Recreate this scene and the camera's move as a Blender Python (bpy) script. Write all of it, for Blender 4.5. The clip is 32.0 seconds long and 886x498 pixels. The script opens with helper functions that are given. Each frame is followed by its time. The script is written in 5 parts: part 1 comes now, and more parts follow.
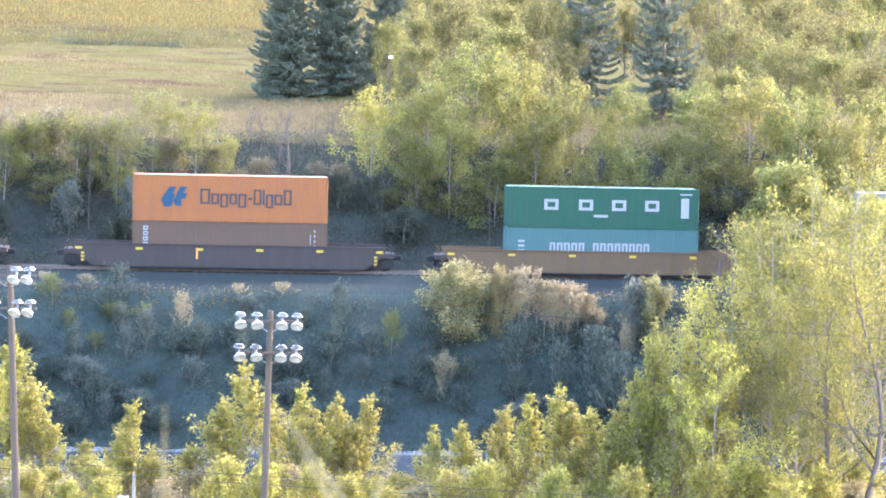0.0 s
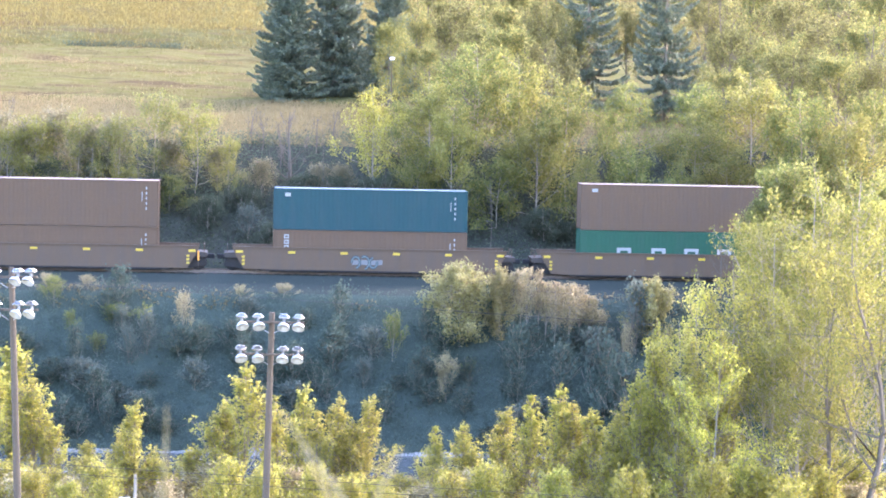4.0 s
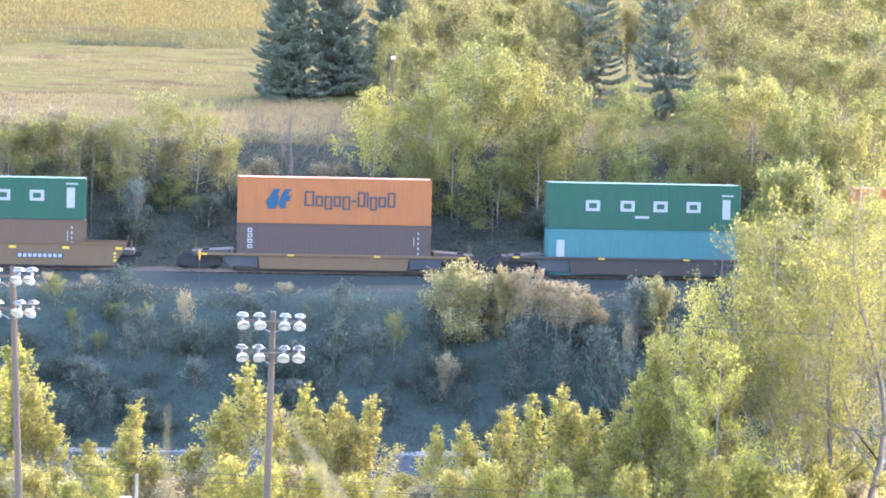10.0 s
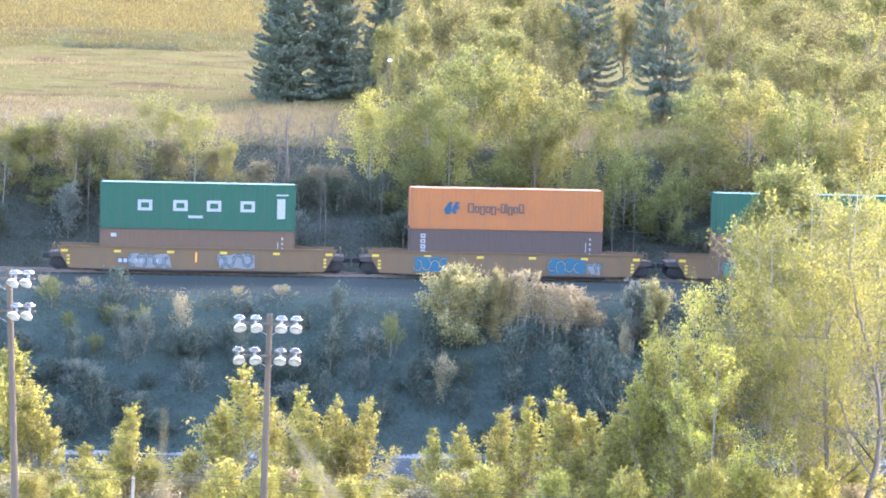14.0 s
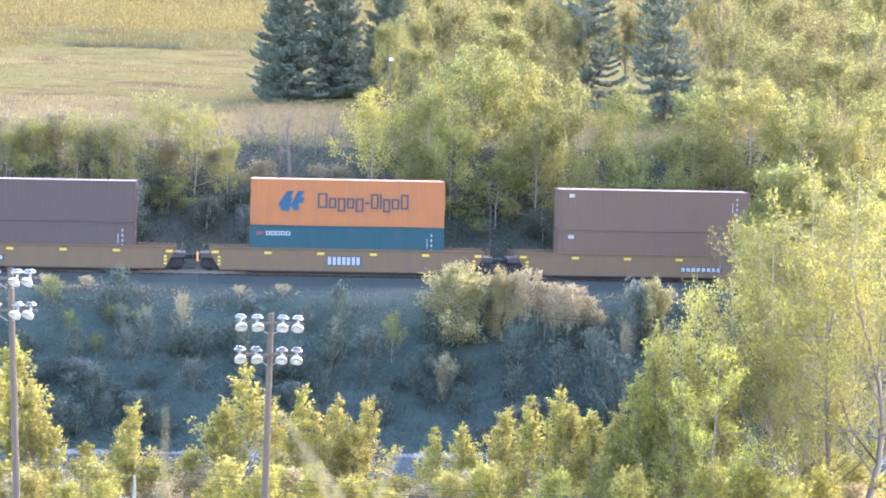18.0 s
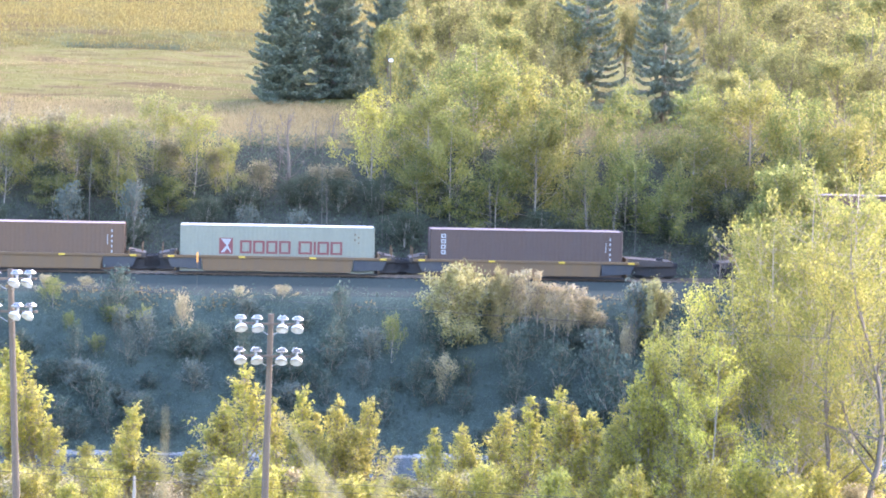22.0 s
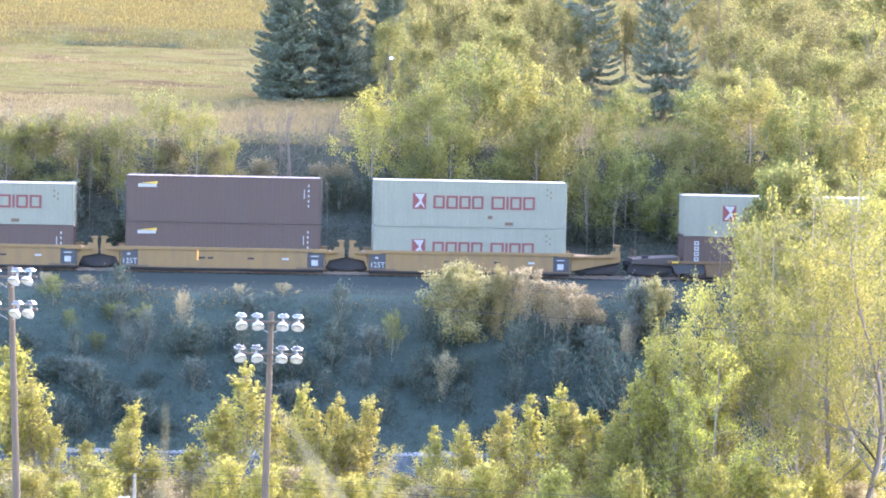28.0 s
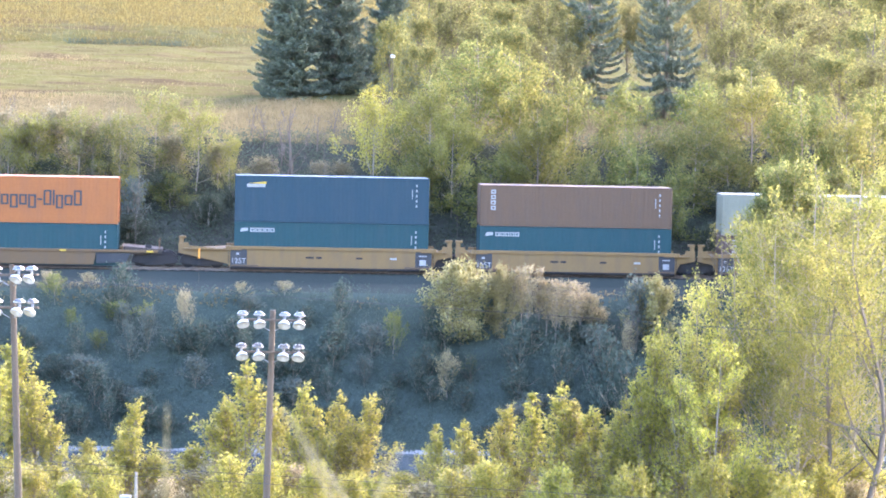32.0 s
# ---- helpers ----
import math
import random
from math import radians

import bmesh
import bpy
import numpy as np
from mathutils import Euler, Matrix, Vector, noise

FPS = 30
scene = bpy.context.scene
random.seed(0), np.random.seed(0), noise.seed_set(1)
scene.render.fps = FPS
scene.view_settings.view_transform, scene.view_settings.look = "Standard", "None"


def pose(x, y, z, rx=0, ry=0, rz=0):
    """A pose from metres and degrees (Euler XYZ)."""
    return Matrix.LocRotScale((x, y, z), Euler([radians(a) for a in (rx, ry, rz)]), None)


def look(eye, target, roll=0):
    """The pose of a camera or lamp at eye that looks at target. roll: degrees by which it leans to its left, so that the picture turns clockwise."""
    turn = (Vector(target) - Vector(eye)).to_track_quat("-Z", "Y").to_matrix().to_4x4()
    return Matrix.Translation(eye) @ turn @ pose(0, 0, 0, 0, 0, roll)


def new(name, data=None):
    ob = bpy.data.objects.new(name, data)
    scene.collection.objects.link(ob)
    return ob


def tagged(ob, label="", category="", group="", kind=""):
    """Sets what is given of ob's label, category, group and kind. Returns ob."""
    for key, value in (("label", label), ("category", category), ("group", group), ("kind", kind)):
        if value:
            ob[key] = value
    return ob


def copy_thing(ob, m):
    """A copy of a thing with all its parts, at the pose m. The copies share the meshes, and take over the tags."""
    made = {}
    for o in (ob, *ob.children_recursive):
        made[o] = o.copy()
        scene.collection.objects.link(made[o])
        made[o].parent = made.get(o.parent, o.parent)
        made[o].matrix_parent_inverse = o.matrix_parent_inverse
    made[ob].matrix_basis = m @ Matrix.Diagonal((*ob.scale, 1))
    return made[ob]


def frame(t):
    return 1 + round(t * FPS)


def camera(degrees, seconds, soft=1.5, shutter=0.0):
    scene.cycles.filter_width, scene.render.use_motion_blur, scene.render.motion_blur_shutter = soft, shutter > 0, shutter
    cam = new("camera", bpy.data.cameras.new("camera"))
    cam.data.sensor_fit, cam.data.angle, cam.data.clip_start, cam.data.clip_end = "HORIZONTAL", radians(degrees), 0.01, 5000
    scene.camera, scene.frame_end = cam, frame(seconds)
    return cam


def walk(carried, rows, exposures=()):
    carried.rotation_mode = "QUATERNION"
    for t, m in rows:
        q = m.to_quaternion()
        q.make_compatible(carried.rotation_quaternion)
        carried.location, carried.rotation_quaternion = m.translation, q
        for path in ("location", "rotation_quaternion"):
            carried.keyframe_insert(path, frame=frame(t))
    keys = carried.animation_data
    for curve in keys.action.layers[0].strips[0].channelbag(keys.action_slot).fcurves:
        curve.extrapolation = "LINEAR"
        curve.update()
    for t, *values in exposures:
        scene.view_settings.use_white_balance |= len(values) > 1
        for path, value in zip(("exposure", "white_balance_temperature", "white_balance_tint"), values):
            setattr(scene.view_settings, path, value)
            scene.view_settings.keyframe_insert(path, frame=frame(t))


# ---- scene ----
D0, TH = 187.5, radians(4.0)          # track: distance from the camera, and its turn
EYE = Vector((0.0, 0.0, 13.0))
cam = camera(17.0, 32.0, soft=1.85)
cam.data.dof.use_dof, cam.data.dof.focus_distance, cam.data.dof.aperture_fstop = True, 180.0, 16.0


def aim(turn, tilt):
    """Camera pose: turn to the right and tilt upwards, in degrees, with the clip's steady lean."""
    a, b = radians(turn), radians(tilt)
    way = Vector((math.sin(a) * math.cos(b), math.cos(a) * math.cos(b), math.sin(b)))
    return look(EYE, EYE + way * 100.0, 1.25)


walk(cam, [(t, aim(turn, tilt)) for t, turn, tilt in [
    (0, 0.0146, -3.5286), (0.5, -0.0147, -3.5516), (1, -0.0083, -3.5682), (1.5, -0.0063, -3.537), (2, -0.0314, -3.5182), (2.5, -0.0292, -3.5058),
    (3, -0.0314, -3.4804), (3.5, -0.0147, -3.5099), (5.5, -0.0168, -3.4617), (6, -0.0188, -3.47), (6.5, -0.0397, -3.4637), (7, -0.0209, -3.491),
    (7.5, -0.0127, -3.5182), (8, -0.0168, -3.5892), (8.5, -0.0231, -3.6039), (9, -0.0251, -3.6185), (9.5, -0.0085, -3.5744), (10, -0.0375, -3.5202),
    (10.5, -0.0627, -3.5392), (11, -0.0751, -3.5348), (11.5, -0.046, -3.5392), (12, -0.0314, -3.5099), (12.5, -0.0042, -3.5015), (13, -0, -3.491),
    (13.5, 0.0251, -3.4888), (14, 0.0292, -3.4679), (14.5, 0.0375, -3.4805), (16.5, -0.0397, -3.4576), (17, 0.0041, -3.4679), (17.5, 0.0146, -3.4909),
    (18, 0.002, -3.4868), (18.5, -0.0106, -3.5056), (19, -0.0147, -3.5015), (19.5, -0.0064, -3.5078), (20, 0.0063, -3.5036), (20.5, -0.0086, -3.5202),
    (21, 0.0169, -3.4931), (21.5, 0.0041, -3.4888), (22, 0.0041, -3.4701), (22.5, -0.0001, -3.5391), (23, 0.025, -3.5724), (23.5, 0.0334, -3.6143),
    (24, 0.0126, -3.5787), (24.5, 0.0042, -3.585), (25, 0.0231, -3.5579), (25.5, 0.0209, -3.5348), (27.5, -0.002, -3.4973), (28, -0, -3.51),
    (28.5, -0.0272, -3.5015), (29, -0.0606, -3.4931), (29.5, -0.0793, -3.5078), (30, -0.0605, -3.5141), (30.5, -0.0438, -3.5413), (31, -0.0481, -3.5871),
    (31.5, -0.0149, -3.587), (32, -0.0292, -3.5454),
]], exposures=[(0.0, 3.69, 5650, 28), (32.0, 3.69, 5650, 28)])

# ---- light: low sun from behind and to the right, clear sky ----
SUN = Vector((0.76, 0.79, 0.50)).normalized()
world = bpy.data.worlds.new("sky")
scene.world = world
world.use_nodes = True
sky = world.node_tree.nodes.new("ShaderNodeTexSky")
sky.sky_type, sky.sun_disc = "NISHITA", False
sky.sun_elevation, sky.sun_rotation = math.asin(SUN.z), math.atan2(SUN.x, SUN.y)
sky.dust_density, sky.air_density = 2.5, 1.1
world.node_tree.links.new(sky.outputs[0], world.node_tree.nodes["Background"].inputs[0])
world.node_tree.nodes["Background"].inputs[1].default_value = 0.15
lamp = bpy.data.lights.new("sun", "SUN")
lamp.energy, lamp.angle, lamp.color = 0.305, radians(0.6), (1.0, 0.79, 0.54)
new("sun", lamp).matrix_world = look(SUN * 500, (0, 0, 0))


# ---- materials ----
def nodes_of(name):
    m = bpy.data.materials.new(name)
    m.use_nodes = True
    return m, m.node_tree.nodes, m.node_tree.links


def ramp(nodes, links, source, stops):
    r = nodes.new("ShaderNodeValToRGB")
    while len(r.color_ramp.elements) < len(stops):
        r.color_ramp.elements.new(0.5)
    for e, (p, c) in zip(r.color_ramp.elements, stops):
        e.position, e.color = p, (*c, 1)
    links.new(source, r.inputs[0])
    return r.outputs[0]


def noise_of(nodes, links, scale, detail=4, stretch=None, coords="Object"):
    tc = nodes.new("ShaderNodeTexCoord")
    n = nodes.new("ShaderNodeTexNoise")
    n.inputs["Scale"].default_value, n.inputs["Detail"].default_value = scale, detail
    out = tc.outputs[coords]
    if stretch:
        mp = nodes.new("ShaderNodeMapping")
        mp.inputs["Scale"].default_value = stretch
        links.new(out, mp.inputs[0])
        out = mp.outputs[0]
    links.new(out, n.inputs["Vector"])
    return n.outputs[0]


def mix(nodes, links, a, b, fac, kind="MIX"):
    m = nodes.new("ShaderNodeMix")
    m.data_type, m.blend_type = "RGBA", kind
    for sock, v in ((m.inputs[0], fac), (m.inputs[6], a), (m.inputs[7], b)):
        if isinstance(v, (int, float)):
            sock.default_value = v
        elif isinstance(v, tuple):
            sock.default_value = (*v, 1)
        else:
            links.new(v, sock)
    return m.outputs[2]


def surface(name, colour, rough=0.6, metal=0.0, grain=12.0, dirt=None, amount=0.5, stretch=None, bump=0.15, big=0.7, coords="Object", vary=0.14):
    """A painted, earthy or metal surface: base colour, fine grain, larger stains and relief."""
    m, n, l = nodes_of(name)
    p = n["Principled BSDF"]
    dirt = dirt or tuple(c * 0.55 for c in colour)
    fine = noise_of(n, l, grain, 5, None, coords)
    large = noise_of(n, l, big, 5, stretch, coords)
    c1 = ramp(n, l, fine, [(0.3, tuple(c * (1 - vary) for c in colour)), (0.7, tuple(min(c * (1 + vary), 1) for c in colour))])
    mask = ramp(n, l, large, [(0.45, (0, 0, 0)), (0.75, (amount,) * 3)])
    l.new(mix(n, l, c1, dirt, mask), p.inputs["Base Color"])
    p.inputs["Roughness"].default_value, p.inputs["Metallic"].default_value = rough, metal
    p.inputs["Specular IOR Level"].default_value = 0.0 if rough > 0.9 else 0.25 if rough > 0.6 else 0.5
    if bump:
        b = n.new("ShaderNodeBump")
        b.inputs["Strength"].default_value, b.inputs["Distance"].default_value = bump, 0.03
        l.new(fine, b.inputs["Height"])
        l.new(b.outputs[0], p.inputs["Normal"])
    return m


def foliage(name, stops, through_light=0.45, rough=0.55):
    """Leaves: each one its own shade, tree by tree a little different, letting light through."""
    m, n, l = nodes_of(name)
    p = n["Principled BSDF"]
    geo, info = n.new("ShaderNodeNewGeometry"), n.new("ShaderNodeObjectInfo")
    c = ramp(n, l, geo.outputs["Random Per Island"], stops)
    hue = n.new("ShaderNodeHueSaturation")
    shift = n.new("ShaderNodeMapRange")
    shift.inputs[3].default_value, shift.inputs[4].default_value = 0.488, 0.505
    l.new(info.outputs["Random"], shift.inputs[0])
    l.new(shift.outputs[0], hue.inputs["Hue"])
    clump = noise_of(n, l, 0.9, 3)
    value = n.new("ShaderNodeMapRange")
    value.inputs[3].default_value, value.inputs[4].default_value = 0.8, 1.2
    l.new(clump, value.inputs[0])
    l.new(value.outputs[0], hue.inputs["Value"])
    l.new(c, hue.inputs["Color"])
    l.new(hue.outputs[0], p.inputs["Base Color"])
    p.inputs["Roughness"].default_value = rough
    p.inputs["Specular IOR Level"].default_value = 0.25 if rough < 0.9 else 0.0
    t = n.new("ShaderNodeBsdfTranslucent")
    l.new(hue.outputs[0], t.inputs["Color"])
    ms = n.new("ShaderNodeMixShader")
    ms.inputs[0].default_value = through_light
    l.new(p.outputs[0], ms.inputs[1])
    l.new(t.outputs[0], ms.inputs[2])
    l.new(ms.outputs[0], n["Material Output"].inputs["Surface"])
    return m


# The last, palest stop of these tree leaf colours stands in for sun glints.
LEAF = foliage("poplar leaf", [(0.0, (0.251, 0.25, 0.059)), (0.45, (0.364, 0.344, 0.074)), (0.9, (0.454, 0.412, 0.093)), (1.0, (0.516, 0.463, 0.138))], 0.7, 0.65)
LEAF_CROWN = foliage("cottonwood leaf", [(0.0, (0.124, 0.131, 0.035)), (0.5, (0.202, 0.206, 0.047)), (0.9, (0.263, 0.251, 0.061)), (1.0, (0.345, 0.324, 0.102))], 0.7, 0.65)
LEAF_LIME = foliage("green-yellow leaf", [(0.0, (0.284, 0.293, 0.059)), (0.5, (0.435, 0.422, 0.077)), (0.9, (0.575, 0.526, 0.099)), (1.0, (0.666, 0.606, 0.155))], 0.7, 0.65)
# Leaves beyond the track: darker copies of LEAF, lowered against the strong sunlight there.
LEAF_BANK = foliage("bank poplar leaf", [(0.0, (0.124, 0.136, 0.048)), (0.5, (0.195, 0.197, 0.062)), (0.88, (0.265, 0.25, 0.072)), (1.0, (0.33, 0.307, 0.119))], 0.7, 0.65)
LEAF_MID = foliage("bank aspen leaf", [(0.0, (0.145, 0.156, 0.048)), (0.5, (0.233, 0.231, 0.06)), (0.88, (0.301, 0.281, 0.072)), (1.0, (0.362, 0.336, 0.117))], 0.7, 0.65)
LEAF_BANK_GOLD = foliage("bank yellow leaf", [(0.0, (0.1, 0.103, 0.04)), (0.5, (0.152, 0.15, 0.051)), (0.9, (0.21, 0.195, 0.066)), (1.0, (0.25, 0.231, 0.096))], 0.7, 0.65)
LEAF_GOLD = foliage("yellowing leaf", [(0.0, (0.245, 0.229, 0.055)), (0.5, (0.35, 0.32, 0.069)), (0.9, (0.45, 0.405, 0.096)), (1.0, (0.51, 0.459, 0.135))], 0.7, 0.65)
LEAF_GREEN = foliage("green leaf", [(0.0, (0.12, 0.141, 0.046)), (0.55, (0.182, 0.2, 0.058)), (0.9, (0.275, 0.275, 0.075)), (1.0, (0.367, 0.345, 0.116))], 0.7, 0.65)
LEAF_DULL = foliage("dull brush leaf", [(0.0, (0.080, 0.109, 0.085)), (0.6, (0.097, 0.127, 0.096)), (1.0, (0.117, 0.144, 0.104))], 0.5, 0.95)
# Darker copy of the brush leaf, carrying the shade behind the track in its colour.
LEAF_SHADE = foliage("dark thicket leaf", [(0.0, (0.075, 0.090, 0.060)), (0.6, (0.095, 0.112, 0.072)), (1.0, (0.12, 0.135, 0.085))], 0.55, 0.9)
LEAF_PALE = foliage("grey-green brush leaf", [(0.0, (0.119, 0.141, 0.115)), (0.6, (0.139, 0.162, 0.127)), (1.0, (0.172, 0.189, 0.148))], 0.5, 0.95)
LEAF_SILVER = foliage("silvery leaf", [(0.0, (0.196, 0.178, 0.067)), (0.6, (0.31, 0.276, 0.109)), (1.0, (0.408, 0.364, 0.159))], 0.58)
LEAF_RUST = foliage("fading tan leaf", [(0.0, (0.264, 0.22, 0.11)), (0.6, (0.387, 0.326, 0.167)), (1.0, (0.528, 0.458, 0.255))], 0.6)
LEAF_TAN = foliage("withered brush leaf", [(0.0, (0.15, 0.135, 0.08)), (0.6, (0.22, 0.195, 0.105)), (1.0, (0.33, 0.29, 0.16))], 0.6, 0.8)
NEEDLE = foliage("spruce needle", [(0.0, (0.108, 0.133, 0.099)), (0.6, (0.159, 0.187, 0.124)), (1.0, (0.253, 0.273, 0.159))], 0.35)
STRAW = foliage("dry grass", [(0.0, (0.18, 0.147, 0.075)), (0.5, (0.215, 0.176, 0.088)), (1.0, (0.25, 0.21, 0.11))], 0.5, 0.95)
PALE_STRAW = foliage("bleached grass", [(0.0, (0.36, 0.31, 0.19)), (1.0, (0.46, 0.40, 0.25))], 0.5, 0.9)
STRAW_GREEN = foliage("tall yellow weed", [(0.0, (0.111, 0.092, 0.032)), (0.6, (0.176, 0.147, 0.049)), (1.0, (0.244, 0.208, 0.079))], 0.5, 0.9)


def turf(name, palette, scale, stretch, through_light=0.0):
    """Short grass whose colour drifts in long streaks of lusher and drier growth."""
    m, n, l = nodes_of(name)
    p = n["Principled BSDF"]
    geo = n.new("ShaderNodeNewGeometry")
    drift = ramp(n, l, noise_of(n, l, scale, 5, stretch), palette)
    if through_light:
        blade = ramp(n, l, geo.outputs["Random Per Island"], [(0.0, (0.8, 0.8, 0.8)), (1.0, (1.0, 1.0, 1.0))])
    else:
        blade = ramp(n, l, noise_of(n, l, 2.2, 5, (1, 1.6, 1)), [(0.3, (0.75, 0.75, 0.75)), (0.7, (1.0, 1.0, 1.0))])
    c = mix(n, l, drift, blade, 1.0, "MULTIPLY")
    l.new(c, p.inputs["Base Color"])
    p.inputs["Roughness"].default_value, p.inputs["Specular IOR Level"].default_value = 0.95, 0.0
    t, ms = n.new("ShaderNodeBsdfTranslucent"), n.new("ShaderNodeMixShader")
    l.new(c, t.inputs["Color"])
    ms.inputs[0].default_value = through_light
    l.new(p.outputs[0], ms.inputs[1])
    l.new(t.outputs[0], ms.inputs[2])
    l.new(ms.outputs[0], n["Material Output"].inputs["Surface"])
    return m


STREAKS = [(0.36, (0.106, 0.079, 0.042)), (0.44, (0.153, 0.125, 0.056)), (0.5, (0.119, 0.111, 0.038)), (0.57, (0.159, 0.141, 0.059)), (0.66, (0.106, 0.088, 0.04))]
TURF = turf("streaked pasture grass", STREAKS, 0.2, (0.5, 1.5, 1), 0.5)
BARK = surface("grey bark", (0.24, 0.205, 0.15), 0.9, grain=9, dirt=(0.12, 0.10, 0.075), stretch=(6, 6, 1), bump=0.6)
BARK_DARK = surface("dark bark", (0.15, 0.13, 0.105), 0.95, grain=9, dirt=(0.05, 0.045, 0.035), stretch=(6, 6, 1), bump=0.6)
BARK_PALE = surface("pale bark", (0.30, 0.265, 0.21), 0.95, grain=9, dirt=(0.16, 0.13, 0.10), stretch=(5, 5, 1), bump=0.4)
GRAVEL = surface("grey gravel", (0.048, 0.055, 0.045), 0.95, grain=14, dirt=(0.043, 0.05, 0.043), big=0.35, bump=0.8)
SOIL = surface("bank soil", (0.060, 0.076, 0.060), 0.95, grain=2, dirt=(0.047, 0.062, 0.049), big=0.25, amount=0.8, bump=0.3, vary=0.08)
# Soil of the back bank, its shade put into a darker colour.
SHADE_SOIL = surface("shade-dark soil", (0.060, 0.060, 0.044), 0.95, grain=4, dirt=(0.046, 0.052, 0.038), big=0.3, amount=0.8, bump=0.4)
FIELD = turf("autumn pasture", STREAKS, 0.2, (0.5, 1.5, 1))
FIELD_DRY = surface("dry rough grass", (0.165, 0.130, 0.062), 0.95, grain=2.5, dirt=(0.115, 0.094, 0.046), big=0.2, amount=0.8, bump=0.8)
MEADOW = surface("low meadow", (0.22, 0.20, 0.09), 0.95, grain=3, dirt=(0.16, 0.13, 0.07), big=0.2, amount=0.8, bump=0.8)
STONE = surface("river stone", (0.36, 0.35, 0.33), 0.85, grain=6, big=1.2, bump=0.3)
STEEL = surface("rail steel", (0.16, 0.13, 0.11), 0.45, 0.7, grain=20)
TIE = surface("tarred timber", (0.07, 0.055, 0.045), 0.9, grain=10)
RUNGEAR = surface("black running gear", (0.028, 0.027, 0.027), 0.7, 0.2, grain=10, dirt=(0.06, 0.045, 0.035))
POLEWOOD = surface("weathered pole timber", (0.115, 0.088, 0.062), 0.9, grain=18, dirt=(0.075, 0.058, 0.043), stretch=(8, 8, 0.5), bump=0.4)
ALU = surface("spun aluminium", (0.36, 0.355, 0.35), 0.26, 0.85, grain=20, dirt=(0.36, 0.36, 0.35), bump=0.02)
BOWL = surface("frosted aluminium", (0.50, 0.49, 0.48), 0.4, 0.35, grain=20, dirt=(0.42, 0.42, 0.41), bump=0.02)
GREYMETAL = surface("galvanised steel", (0.33, 0.335, 0.34), 0.5, 0.5, grain=14, bump=0.05)
WHITE = surface("white marking paint", (0.295, 0.295, 0.281), 0.6, grain=16, amount=0.3, bump=0.02)
LAMPWHITE = surface("white enamel", (0.8, 0.8, 0.78), 0.4, grain=16, amount=0.2, bump=0.02)
YELLOWMARK = surface("yellow reflective marking", (0.525, 0.350, 0.028), 0.45, grain=16, amount=0.3, bump=0.02)
ORANGEMARK = surface("orange marker paint", (0.80, 0.30, 0.03), 0.5, grain=16, amount=0.2, bump=0.02)
BLACKPAINT = surface("black panel paint", (0.025, 0.028, 0.032), 0.6, grain=10, dirt=(0.07, 0.06, 0.05))
FEATHER = surface("black feathers", (0.03, 0.023, 0.017), 0.92, grain=30, bump=0.1)
WIRE = surface("dark cable", (0.05, 0.05, 0.05), 0.6, grain=20, bump=0.0)


def paint(name, colour, wear=0.45):
    return surface(name, colour, 0.65, 0.0, grain=7.0, dirt=tuple(c * 0.62 + 0.025 for c in colour), amount=wear, stretch=(2.2, 2.2, 0.35), bump=0.0, big=0.9, vary=0.04)


PAINT = {
    "orange": paint("orange container paint", (0.304, 0.109, 0.032)),
    "maroon": paint("maroon container paint", (0.079, 0.053, 0.040)),
    "brown": paint("red-brown container paint", (0.112, 0.069, 0.040)),
    "green": paint("dark green container paint", (0.020, 0.076, 0.043)),
    "teal": paint("pale teal container paint", (0.062, 0.130, 0.113)),
    "cyan": paint("turquoise container paint", (0.049, 0.142, 0.137)),
    "blue": paint("deep blue container paint", (0.022, 0.048, 0.062)),
    "seablue": paint("petrol blue container paint", (0.017, 0.054, 0.058)),
    "white": paint("off-white container paint", (0.195, 0.195, 0.140), 0.3),
    "logoblue": paint("blue logo paint", (0.02, 0.065, 0.105)),
    "letterblue": paint("dark slate letter paint", (0.051, 0.051, 0.052)),
    "red": paint("red letter paint", (0.16, 0.052, 0.046)),
    "tan": paint("ochre wagon paint", (0.134, 0.083, 0.039), 0.7),
    "rust": paint("rust-brown wagon paint", (0.112, 0.074, 0.046), 0.7),
    "dark": paint("dark grey-brown wagon paint", (0.055, 0.043, 0.034), 0.7),
    "yellow": paint("yellow wagon paint", (0.192, 0.120, 0.047), 0.7),
    "graffiti_outline": paint("dark spray outline", (0.04, 0.055, 0.06)),
    "graffiti_pale": paint("pale spray highlight", (0.14, 0.17, 0.16)),
    "graffiti_blue": paint("light blue spray paint", (0.026, 0.099, 0.140)),
    "graffiti_green": paint("green spray paint", (0.066, 0.165, 0.106)),
    "graffiti_grey": paint("silver spray paint", (0.182, 0.175, 0.168)),
}

# Paler copies of the box paints: the sun's glare on roofs, put into colour.
ROOF = {k: paint("sun-bleached " + k + " roof", tuple(c * 0.55 + 0.06 for c in rgb)) for k, rgb in {
    "orange": (0.58, 0.20, 0.055), "maroon": (0.155, 0.088, 0.082), "brown": (0.205, 0.115, 0.085), "green": (0.018, 0.16, 0.10), "teal": (0.14, 0.34, 0.37),
    "cyan": (0.08, 0.32, 0.40), "blue": (0.04, 0.10, 0.18), "seablue": (0.028, 0.10, 0.145), "white": (0.6, 0.62, 0.6)}.items()}

